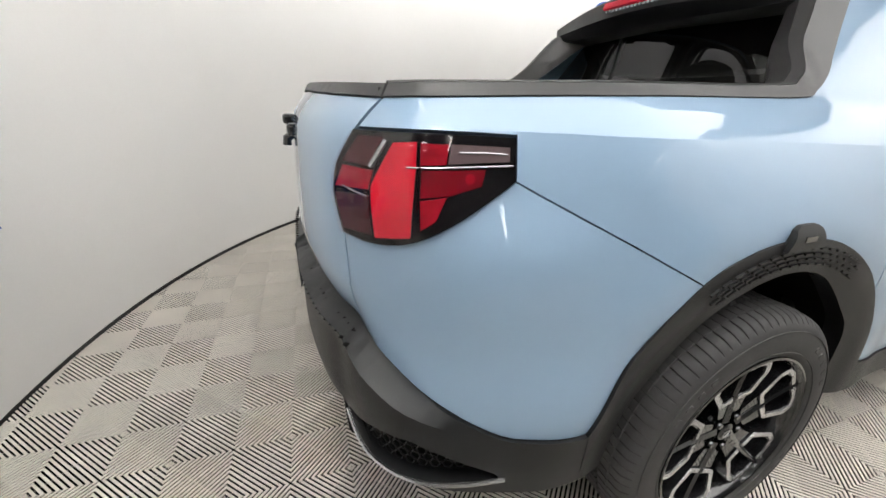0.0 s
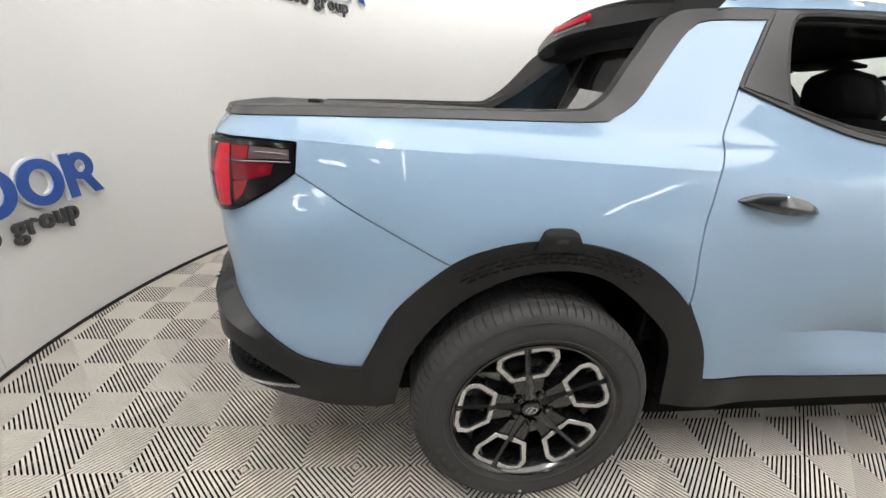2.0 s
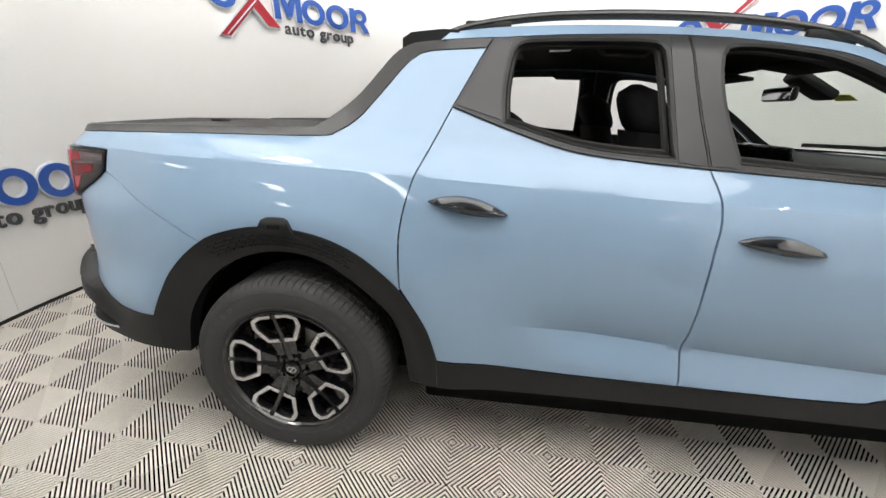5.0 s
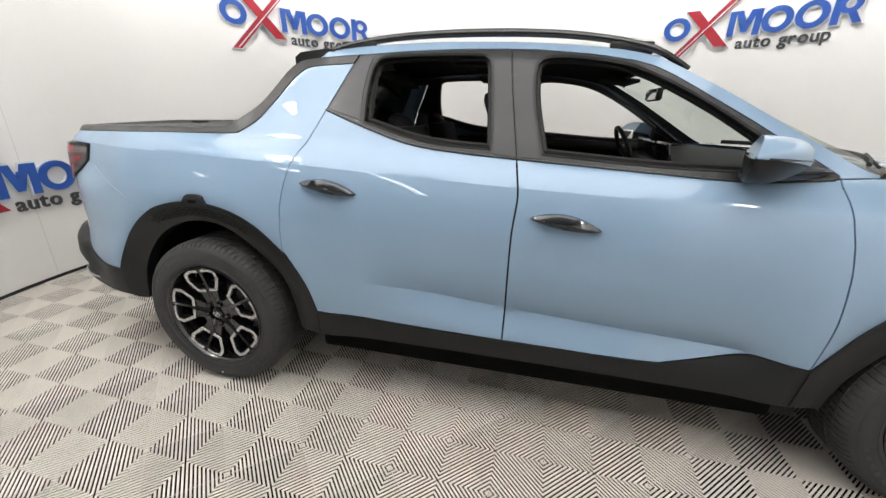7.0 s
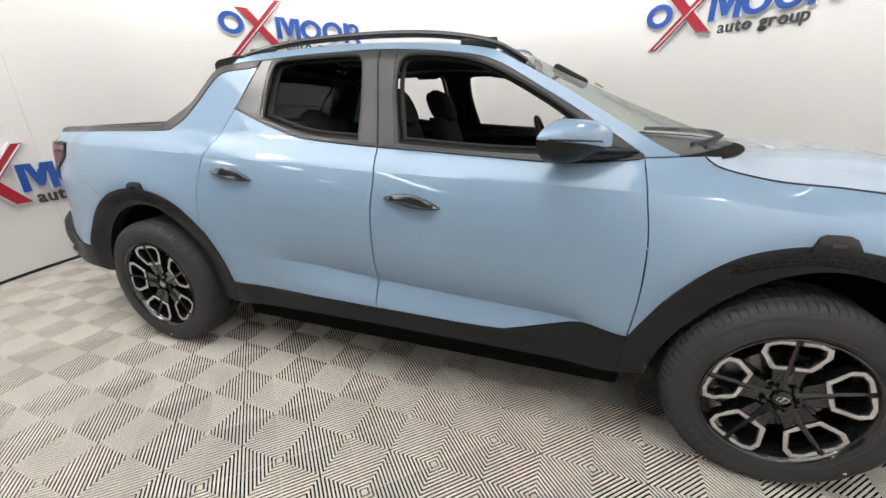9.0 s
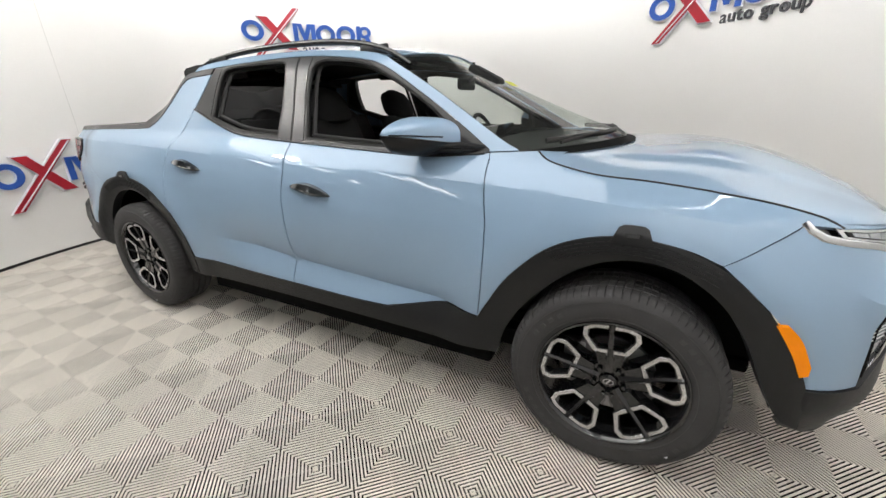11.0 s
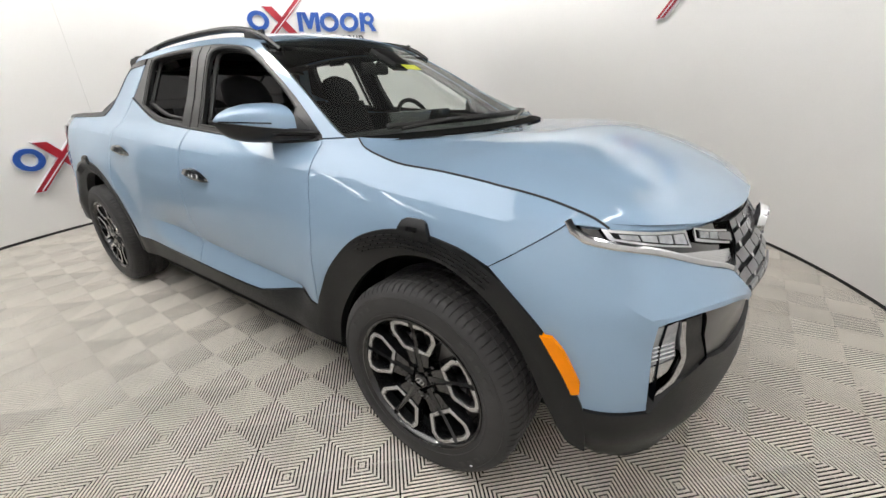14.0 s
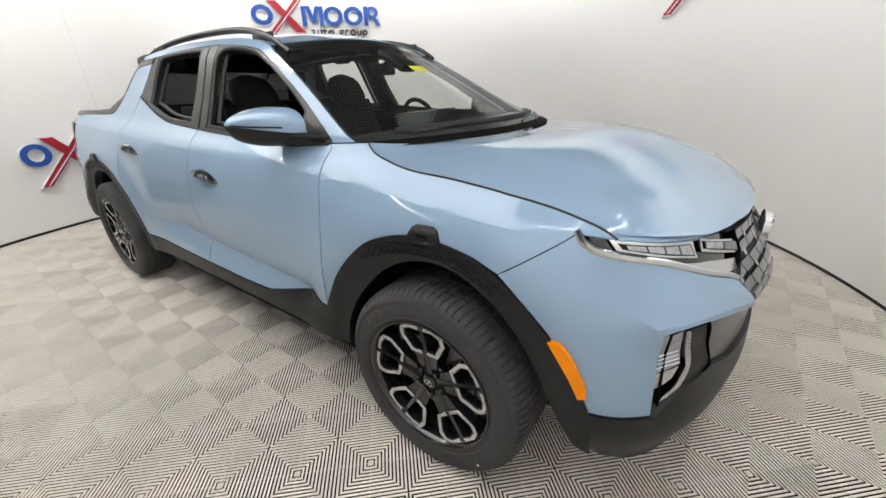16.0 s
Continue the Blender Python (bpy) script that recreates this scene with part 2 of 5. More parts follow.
def plate(outline, depth, bevel=0.0):
    """A plate in the xz plane, its face towards -y, from an outline of (x, z)."""
    bm = bmesh.new()
    f = bm.faces.new([bm.verts.new((x, 0, z)) for x, z in outline])
    f.normal_update()
    if f.normal.y > 0:
        f.normal_flip()
    got = bmesh.ops.extrude_face_region(bm, geom=[f])
    for v in got["geom"]:
        if isinstance(v, bmesh.types.BMVert):
            v.co.y -= depth
    bmesh.ops.recalc_face_normals(bm, faces=bm.faces)
    return rounded(bm, bevel, 1)

# ---- the room: an oval photo bay ----
ROOM_X, ROOM_Y, ROOM_A, ROOM_B, ROOM_N, ROOM_H = 1.4, 0.0, 3.6, 3.75, 2.10, 3.3


def room_edge(angle, grow=0.0):
    c, s = math.cos(angle), math.sin(angle)
    n = ROOM_N if c > 0 else 1.92
    x = ROOM_X + (ROOM_A + grow) * math.copysign(abs(c) ** (2 / n), c)
    y = ROOM_Y + (ROOM_B + grow) * math.copysign(abs(s) ** (2 / n), s)
    return x, y


def lean(angle):
    """How far the wall leans out for each metre of height."""
    def rise(a, b):
        u = min(1.0, max(0.0, (math.degrees(angle) - a) / (b - a)))
        return u * u * (3 - 2 * u)
    return 0.112 * rise(84, 114) * rise(180, 160)


WALL_ARCS = ((-68.0, 209.0),)  # the bay is open towards the shop between the wall's ends


def room_ring(arc, low, high, grow_in, grow_out):
    angles = np.radians(np.linspace(*arc, int((arc[1] - arc[0]) / 1.8)))
    rows = []
    for grow, z in ((grow_in, low), (grow_in, high), (grow_out, high), (grow_out, low)):
        rows.append([Vector((*room_edge(a, grow + lean(a) * z), z)) for a in angles])
    bm = grid_mesh(list(map(list, zip(*rows))), close=True)
    bm.verts.ensure_lookup_table()
    bm.faces.new([bm.verts[i] for i in range(4)])
    n = len(bm.verts)
    bm.faces.new([bm.verts[n - 1 - i] for i in range(4)])
    bmesh.ops.recalc_face_normals(bm, faces=bm.faces)
    return bm


for arc in WALL_ARCS:
    tagged(part("wall", room_ring(arc, 0.03, ROOM_H, 0.0, 0.12), WALL_PAINT), "smooth white curved wall of an oval photo bay", "wall", kind="structure")
    tagged(part("baseboard", room_ring(arc, -0.02, 0.028, 0.012, 0.11), BASE_GAP), "thin black gap trim along the wall's foot", "trim", kind="structure")
for angle in (183.6,):
    a = Vector((*room_edge(radians(angle), 0.0), 0.0))
    b = Vector((*room_edge(radians(angle + 0.06), 0.0), 0.0))
    joint = box((0.003, 0.003, ROOM_H - 0.10), (0, 0, ROOM_H / 2), 0.0)
    joint.transform(pose(a.x, a.y, 0, 0, 0, math.degrees(math.atan2(b.y - a.y, b.x - a.x))))
    tagged(part("wall_joint", joint, JOINT, smooth=False), "thin grey joint between two curved wall panels", "trim", kind="structure")
ceil = bmesh.new()
cap = ceil.faces.new([ceil.verts.new((*room_edge(k * math.tau / 96, 0.12 + lean(k * math.tau / 96) * ROOM_H), ROOM_H)) for k in range(96)])
bmesh.ops.solidify(ceil, geom=[cap], thickness=-0.08)
bmesh.ops.recalc_face_normals(ceil, faces=ceil.faces)
tagged(part("ceiling", ceil, CEILING_PAINT, smooth=False), "plain white ceiling of the photo bay", "ceiling", kind="structure")


# the shop in front of the bay, behind the camera
shop_floor = join(box((12.2, 6.0, 0.05), (1.4, -6.6, -0.028)), box((3.9, 5.1, 0.05), (-2.75, -1.05, -0.05)))
tagged(part("shop_floor", shop_floor, SHOP_FLOOR, smooth=False), "dark grey concrete shop floor in front of the bay", "floor", kind="structure")
shop_wall = join(box((12.4, 0.2, 4.0), (1.4, -9.7, 2.0)), box((0.2, 11.3, 4.0), (-4.8, -4.1, 2.0)), box((0.2, 7.4, 4.0), (7.6, -6.0, 2.0)),
                 box((2.6, 0.2, 4.0), (-3.5, 1.6, 2.0)), box((4.0, 0.2, 4.0), (5.5, -3.2, 2.0)))
tagged(part("wall_shop", shop_wall, SHOP_WALL, smooth=False), "dull grey shop walls beyond the open bay", "wall", kind="structure")
tagged(part("ceiling_shop", box((12.6, 11.6, 0.1), (1.4, -4.0, 3.46)), SHOP_WALL, smooth=False), "dull grey shop ceiling", "ceiling", kind="structure")


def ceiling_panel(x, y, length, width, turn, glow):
    lamp = thing("ceiling_light", "unseen white framed flat lit ceiling panel", "light", pose(x, y, ROOM_H - 0.075, 0, 0, turn), group="ceiling lights")
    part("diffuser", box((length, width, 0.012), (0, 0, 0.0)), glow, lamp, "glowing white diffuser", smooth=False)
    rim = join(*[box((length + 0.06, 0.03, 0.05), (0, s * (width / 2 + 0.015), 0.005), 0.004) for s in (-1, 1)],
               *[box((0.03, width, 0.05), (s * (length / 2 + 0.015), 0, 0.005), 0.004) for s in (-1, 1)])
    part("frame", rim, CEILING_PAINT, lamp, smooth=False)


for px, py, length, width, turn in ((-1.05, -1.9, 0.38, 0.32, 50), (3.0, 0.3, 0.24, 0.20, 90), (3.6, -2.65, 0.22, 0.20, -60)):
    ceiling_panel(px, py, length, width, turn, PANEL_GLOW)
# wide unseen fill panel, added to lift the floor and the truck's side
ceiling_panel(0.6, -1.85, 4.6, 2.0, 0, SOFT_FILL_GLOW)


def shop_strip(x, y, length, width, turn=0):
    """A strip light under the shop's ceiling."""
    lamp = thing("strip_light", "unseen white lit strip light under the shop ceiling", "light", pose(x, y, 3.37, 0, 0, turn), group="shop strip lights")
    part("diffuser", box((width, length, 0.03), (0, 0, -0.012), 0.01), STRIP_GLOW, lamp, "glowing white tube cover", smooth=False)
    part("housing", box((width + 0.05, length + 0.04, 0.036), (0, 0, 0.022), 0.006), CEILING_PAINT, lamp, smooth=False)


# the long strip at x 4.4 is an added fill for floor and nose
for x, y, length, width in ((-0.6, -5.4, 3.4, 0.16), (-2.4, -4.6, 0.5, 0.3), (-3.3, -7.0, 0.5, 0.3), (-4.2, -4.8, 0.5, 0.3), (4.4, -5.6, 3.2, 0.16), (6.6, -5.6, 0.5, 0.3)):
    shop_strip(x, y, length, width)


def wall_washer(arc, glow):
    """An added, unseen curved fill strip that faces the wall from a hood under the ceiling."""
    lamp = thing("wall_washer", "unseen curved hooded fill strip added to brighten the wall", "light", pose(ROOM_X, ROOM_Y, ROOM_H), group="wall washers")

    def bent(section):
        rows = []
        for t in np.radians(np.linspace(*arc, int((arc[1] - arc[0]) / 3))):
            rows.append([Vector((room_edge(t, g + lean(t) * 3.2)[0] - ROOM_X, room_edge(t, g + lean(t) * 3.2)[1] - ROOM_Y, z)) for g, z in section])
        bm = grid_mesh(rows, close=True)
        bm.verts.ensure_lookup_table()
        n = len(section)
        bm.faces.new([bm.verts[i] for i in range(n)])
        bm.faces.new([bm.verts[len(bm.verts) - 1 - i] for i in range(n)])
        bmesh.ops.recalc_face_normals(bm, faces=bm.faces)
        return bm

    # the hood keeps the added strip out of the car's reflections
    part("hood", bent(((-0.76, -0.005), (-0.94, -0.005), (-0.94, -0.255), (-0.92, -0.255), (-0.90, -0.03), (-0.76, -0.02))), CEILING_PAINT, lamp, "grey metal hood", smooth=False)
    part("diffuser", bent(((-0.785, -0.030), (-0.898, -0.225), (-0.908, -0.215), (-0.80, -0.026))), glow, lamp, "glowing white strip", smooth=False)


for arc, glow in (((-58.0, 26.0), WALL_FILL_FRONT), ((28.0, 113.0), WALL_FILL_GLOW), ((115.0, 200.0), WALL_FILL_REAR)):
    wall_washer(arc, glow)

# ---- the pickup's skin: a plan outline and a section that depends on the place along it ----
PLAN_REAR = spline([(-0.42, 0.913), (-0.60, 0.896), (-0.75, 0.859), (-0.863, 0.788), (-0.943, 0.680), (-0.996, 0.545), (-1.030, 0.30), (-1.036, 0.0)], 0.005)
PLAN_FRONT = spline([(3.22, 0.918), (3.45, 0.897), (3.60, 0.855), (3.71, 0.785), (3.79, 0.67), (3.855, 0.48), (3.905, 0.25), (3.925, 0.0)], 0.005)


def _lengths(p):
    d = np.r_[0, np.cumsum(np.linalg.norm(np.diff(np.array(p), axis=0), axis=1))]
    return d, np.array(p)


REAR_S, REAR_P = _lengths(PLAN_REAR)
FRONT_S, FRONT_P = _lengths(PLAN_FRONT)
S_REAR, S_FRONT = -0.42 - REAR_S[-1], 3.22 + FRONT_S[-1]


def plan(s):
    """Place (x, half width) and outward normal of the plan outline at s, which is x along the straight side."""
    def at(q):
        if q < -0.42:
            return np.array([np.interp(-0.42 - q, REAR_S, REAR_P[:, 0]), np.interp(-0.42 - q, REAR_S, REAR_P[:, 1])])
        if q > 3.22:
            return np.array([np.interp(q - 3.22, FRONT_S, FRONT_P[:, 0]), np.interp(q - 3.22, FRONT_S, FRONT_P[:, 1])])
        return np.array([q, 0.913 + 0.005 * (q + 0.42) / 3.64])
    p, d = at(s), at(s + 0.02) - at(s - 0.02)
    d = d / np.linalg.norm(d)
    return p, np.array([-d[1], d[0]])


def smooth(a, b, v):
    u = min(1.0, max(0.0, (v - a) / (b - a)))
    return u * u * (3 - 2 * u)


def shoulder(s):
    return float(np.interp(s, (-0.9, -0.2, 0.43, 1.39, 2.4, 3.0, 3.5), (1.172, 1.152, 1.13, 1.092, 1.07, 1.03, 0.985)))


def wedge(s):
    """Height of the sharp edge along the nose."""
    return float(np.interp(s, (3.55, 3.672, 3.716, 3.796, 3.912, 3.996, 4.085), (0.865, 0.808, 0.816, 0.828, 0.822, 0.806, 0.778)))


SECTION_Z = (-0.9, -0.62, -0.5, -0.32, -0.18, -0.08, -0.015, 0.015, 0.05, 0.09, 0.25, 0.45, 0.50, 0.55)
SECTION_D = (-0.02, -0.005, 0.0, 0.002, -0.006, -0.025, -0.046, -0.060, -0.090, -0.136, -0.218, -0.305, -0.345, -0.41)


def inset(s, z):
    """How far the skin stands out from the plan outline."""
    d = float(np.interp(z - shoulder(s), SECTION_Z, SECTION_D))
    # towards the ends the section stands steeper
    d *= 1 - 0.68 * smooth(-0.55, -1.0, s) if s < 0 else 1 - 0.45 * smooth(3.35, 3.8, s)
    for cx in (0.0, 3.005):
        r = math.hypot(s - cx, z - 0.37)
        if z > 0.3:
            d += 0.018 * math.exp(-(((r - 0.60) / 0.10) ** 2))
    # the hollow over the rising crease low in the doors
    low = float(np.interp(s, (0.85, 1.43, 2.3), (0.635, 0.585, 0.535)))
    depth = 0.052 * smooth(0.72, 1.15, s) * (1 - smooth(2.25, 2.52, s))
    d -= depth * (0.62 * math.exp(-(z - low) / 0.15) + 0.38 * math.exp(-(z - low) / 0.045) if z > low else max(0.0, 1 - (low - z) / 0.11))
    # the tail leans in over the lamps, stands out low at the corner and tucks under behind
    if s < -0.4:
        d -= 0.030 * smooth(0.92, 1.08, z) * smooth(-0.42, -0.68, s) * (1 - smooth(-0.74, -0.92, s)) + 0.040 * smooth(1.15, 1.24, z) * smooth(-0.6, -0.9, s)
        d += 0.02 * smooth(0.78, 0.60, z) * smooth(-0.38, -0.52, s) * (1 - smooth(-0.85, -1.0, s))
        d -= 0.05 * smooth(0.86, 0.70, z) * smooth(-0.95, -1.1, s)
    # the nose leans back above the bumper's wedge
    if s > 3.3:
        d -= 0.055 * smooth(0.78, 0.97, z) * smooth(3.42, 3.82, s)
        d += 0.024 * max(0.0, 1 - abs(z - wedge(s)) / 0.10) * smooth(3.60, 3.69, s)
    return d


def skin(s, z, off=0.0):
    """A point of the right side of the skin."""
    p, n = plan(s)
    q = p + n * (inset(s, z) + off)
    return Vector((q[0], -max(q[1], 0.0), z))


def skin_normal(s, z):
    a = skin(s + 0.004, z) - skin(s - 0.004, z)
    b = skin(s, z + 0.004) - skin(s, z - 0.004)
    return a.cross(b).normalized()


def inside(q, poly):
    x, y = q
    hit, j = False, len(poly) - 1
    for i in range(len(poly)):
        (xi, yi), (xj, yj) = poly[i], poly[j]
        if (yi > y) != (yj > y) and x < (xj - xi) * (y - yi) / (yj - yi) + xi:
            hit = not hit
        j = i
    return hit


def shrunk(poly, gap):
    area = sum(a[0] * b[1] - b[0] * a[1] for a, b in zip(poly, poly[1:] + poly[:1]))
    side = 1 if area > 0 else -1
    out = []
    for i, q in enumerate(poly):
        d = poly[(i + 1) % len(poly)] - poly[i - 1]
        n = np.array([-d[1], d[0]]) * side / max(1e-6, np.linalg.norm(d))
        out.append(q + n * gap)
    return out


def panel_mesh(outline, off=0.0, gap=0.0025, flange=0.02, step=0.03, relief=None, holes=(), creases=()):
    """A pressed panel that lies on the skin inside an outline of (s, z), with its edges turned in."""
    from mathutils.geometry import delaunay_2d_cdt
    edge = shrunk(outline, gap)
    pts = [Vector(q) for q in edge]
    xs, zs = [q[0] for q in edge], [q[1] for q in edge]
    ex, ez = np.array(xs), np.array(zs)
    for a in np.arange(min(xs) + step / 2, max(xs), step):
        for b in np.arange(min(zs) + step / 2, max(zs), step):
            if inside((a, b), edge) and np.min((ex - a) ** 2 + (ez - b) ** 2) > (step * 0.45) ** 2:
                pts.append(Vector((a, b)))
    n = len(edge)
    ties = [(i, (i + 1) % n) for i in range(n)]
    for hole in holes:
        hx = np.array(hole)
        pts = pts[:n] + [q for q in pts[n:] if not inside(q, hole) and np.min(((hx - np.array(q)) ** 2).sum(1)) > (step * 0.4) ** 2]
    for hole in holes:
        k = len(pts)
        pts += [Vector(q) for q in hole]
        ties += [(k + i, k + (i + 1) % len(hole)) for i in range(len(hole))]
    lines = [[q for q in spline(crease, 0.025) if inside(q, edge) and np.min((ex - q[0]) ** 2 + (ez - q[1]) ** 2) > 0.006**2] for crease in creases]
    lines = [line for line in lines if len(line) > 1]
    if lines:
        near = np.array([q for line in lines for q in line])
        pts = pts[:n] + [q for q in pts[n:] if np.min(((near - np.array(q)) ** 2).sum(1)) > 0.011**2]
        for line in lines:
            k = len(pts)
            pts += [Vector(q) for q in line]
            ties += [(k + i, k + i + 1) for i in range(len(line) - 1)]
    got = delaunay_2d_cdt(pts, ties, [], 1, 1e-5)
    bm, normals = bmesh.new(), []
    for q in got[0]:
        bm.verts.new(skin(q.x, q.y, off + (relief(q.x, q.y) if relief else 0.0)))
    bm.verts.ensure_lookup_table()
    for f in got[2]:
        mid = sum((got[0][i] for i in f), Vector((0, 0))) / len(f)
        if any(inside(mid, hole) for hole in holes):
            continue
        try:
            bm.faces.new([bm.verts[i] for i in f])
        except ValueError:
            pass
    bm.normal_update()
    if sum((f.normal.y * f.calc_area() for f in bm.faces)) > 0 and min(xs) > -1.2:
        bmesh.ops.reverse_faces(bm, faces=bm.faces)
    if lines:
        fold = bm.edges.layers.int.new("fold")
        spots = [(round(q[0], 4), round(q[1], 4)) for line in lines for q in line]
        marked = {i for i, q in enumerate(got[0]) if (round(q.x, 4), round(q.y, 4)) in spots}
        bm.verts.index_update()
        for e in bm.edges:
            if e.verts[0].index in marked and e.verts[1].index in marked:
                e[fold] = 1
    if flange:
        rim = [e for e in bm.edges if e.is_boundary]
        inward = {v: skin_normal(got[0][v.index].x, got[0][v.index].y) for e in rim for v in e.verts}
        made = bmesh.ops.extrude_edge_only(bm, edges=rim)
        bm.normal_update()
        twin = {}
        for e in rim:
            for f in e.link_faces:
                for v in f.verts:
                    for w in (l.other_vert(v) for l in v.link_edges):
                        if v not in inward and w in inward:
                            twin[v] = inward[w]
        for v in made["geom"]:
            if isinstance(v, bmesh.types.BMVert) and v in twin:
                v.co -= twin[v] * flange
    return bm


def both_sides(name, make, mat, parent, label="", smooth=True):
    """The same part on the right and on the left of the car."""
    made = [part(name, make(), mat, parent, label, smooth), part(name, flipped(make()), mat, parent, label, smooth)]
    return made

# ---- the pickup ----
CAR_Y = 0.03
truck = thing("pickup_truck", "light blue-grey crew cab pickup with black cladding, windows down", "pickup truck", pose(0, CAR_Y, 0))

# seams and edges, as (s, z)
SEAM_QUARTER = [(0.42, 0.76), (0.415, 0.95), (0.445, 1.10), (0.478, 1.18), (0.56, 1.35)]
SEAM_B = [(1.40, 0.455), (1.40, 0.60), (1.40, 0.91), (1.41, 1.06), (1.39, 1.19)]
SEAM_FRONT = [(2.48, 0.525), (2.495, 0.70), (2.495, 0.90), (2.475, 1.05), (2.46, 1.175)]
BELT_REAR = [(0.56, 1.35), (0.75, 1.285), (0.95, 1.228), (1.15, 1.205), (1.39, 1.19)]
BELT_FRONT = [(1.39, 1.19), (1.90, 1.165), (2.20, 1.155), (2.46, 1.175)]
SILL = [(0.555, 0.475), (1.0, 0.46), (1.40, 0.455)]
SILL_FRONT = [(1.40, 0.455), (1.94, 0.452), (2.05, 0.465), (2.28, 0.522), (2.34, 0.53), (2.48, 0.525)]


def arch(cx, points, side=1):
    return [(cx + side * x, z) for x, z in points]


ARCH_R = [(-0.517, 0.567), (-0.42, 0.75), (-0.28, 0.88), (-0.15, 0.93), (0.0, 0.945), (0.16, 0.92), (0.30, 0.855), (0.42, 0.75), (0.51, 0.61), (0.555, 0.475)]
ARCH_R_IN = [(-0.43, 0.40), (-0.385, 0.58), (-0.27, 0.74), (-0.13, 0.83), (0.02, 0.86), (0.16, 0.83), (0.31, 0.72), (0.41, 0.60), (0.455, 0.36)]
ARCH_F = [(2.48, 0.525), (2.52, 0.60), (2.60, 0.73), (2.73, 0.86), (2.86, 0.92), (3.0, 0.94), (3.16, 0.92), (3.27, 0.87), (3.37, 0.79), (3.45, 0.70), (3.55, 0.54)]
ARCH_F_IN = [(2.565, 0.36), (2.60, 0.50), (2.69, 0.65), (2.83, 0.79), (2.98, 0.86), (3.13, 0.855), (3.26, 0.78), (3.36, 0.66), (3.44, 0.50)]
RAIL_LOW = [(-0.985, 1.215), (-0.38, 1.23), (0.09, 1.238), (0.17, 1.255), (0.24, 1.30), (0.30, 1.37), (0.38, 1.47), (0.42, 1.505), (0.47, 1.525), (0.66, 1.54)]
RAIL_TOP = [(-0.985, 1.238), (-0.49, 1.251), (0.02, 1.263), (0.11, 1.281), (0.19, 1.342), (0.27, 1.435), (0.33, 1.51), (0.38, 1.545), (0.45, 1.56), (0.68, 1.572)]
HOOD_SEAM = [(2.645, 1.187), (2.68, 1.158), (2.745, 1.137), (2.87, 1.115), (3.036, 1.104), (3.24, 1.082), (3.408, 1.056), (3.512, 1.031), (3.56, 1.008)]
TAIL_LOW = [(-0.697, 1.086), (-0.754, 1.049), (-0.814, 1.013), (-0.871, 0.984), (-0.925, 0.969), (-0.982, 0.965)]
BLUE_LOW = [(-0.517, 0.567), (-0.62, 0.574), (-0.675, 0.578), (-0.70, 0.586), (-0.74, 0.607), (-0.80, 0.642), (-0.90, 0.700), (-0.98, 0.742), (-1.03, 0.762)]
BONNET_LINE = [(3.45, 1.014), (3.502, 0.976), (3.698, 0.946), (3.85, 0.907), (3.968, 0.874), (4.0, 0.86)]

rear_door_line = loop(SEAM_QUARTER, BELT_REAR, SEAM_B[::-1], SILL[::-1], [(0.555, 0.475), (0.51, 0.61), (0.42, 0.76)])
front_door_line = loop(SEAM_B, BELT_FRONT, SEAM_FRONT[::-1], SILL_FRONT[::-1])
quarter_line = loop([(-0.697, 1.086), (-0.50, 0.989), (-0.28, 0.874)], ARCH_R[2:8], [(0.42, 0.75), (0.42, 0.76)], SEAM_QUARTER, [(0.56, 1.35), (0.66, 1.54)], RAIL_LOW[::-1],
                    [(-0.985, 1.215), (-1.012, 1.165)], [(-1.012, 1.165), (-0.86, 1.166), (-0.697, 1.160)], [(-0.697, 1.160), (-0.697, 1.086)])
bumper_side_line = loop([(-0.697, 1.086), (-0.50, 0.989), (-0.28, 0.874)], [(-0.28, 0.875), (-0.42, 0.75), (-0.517, 0.567)], BLUE_LOW, [(-1.03, 0.762), (-1.04, 0.87), (-1.047, 0.967)],
                        [(-1.047, 0.967), (-0.982, 0.965)], TAIL_LOW[::-1])
tailgate_line = loop([(-0.99, 1.215), (S_REAR, 1.225)], [(S_REAR, 1.225), (S_REAR, 0.77)], [(S_REAR, 0.77), (-1.03, 0.762)], [(-1.03, 0.762), (-1.04, 0.87), (-1.049, 0.967)],
                     [(-1.049, 0.967), (-1.076, 1.050), (-1.064, 1.102), (-1.017, 1.165)], [(-1.017, 1.165), (-0.99, 1.215)])
fender_line = loop(SEAM_FRONT, [(2.46, 1.175), (2.645, 1.187)], HOOD_SEAM, [(3.56, 1.008), (3.45, 1.014)], [(3.45, 1.014), (3.26, 0.885)], [(3.26, 0.885)] + ARCH_F[6::-1])
nose_line = loop([(3.26, 0.885), (3.45, 1.014)], BONNET_LINE, [(4.0, 0.855), (4.085, 0.765)], [(4.085, 0.765), (4.078, 0.752), (4.022, 0.780), (3.912, 0.804), (3.80, 0.812), (3.716, 0.802), (3.688, 0.790)], [(3.688, 0.790), (3.71, 0.515)],
                 [(3.71, 0.515), (3.545, 0.515)], [(3.545, 0.515), (3.45, 0.70), (3.37, 0.79), (3.26, 0.885)])


SHOULDER = [(s, shoulder(s)) for s in (-0.9, -0.2, 0.43, 1.39, 2.4, 3.0, 3.5)]
LOW_CREASE = [(0.78, 0.642), (1.43, 0.585), (2.30, 0.535)]
CREASES = (SHOULDER, LOW_CREASE)


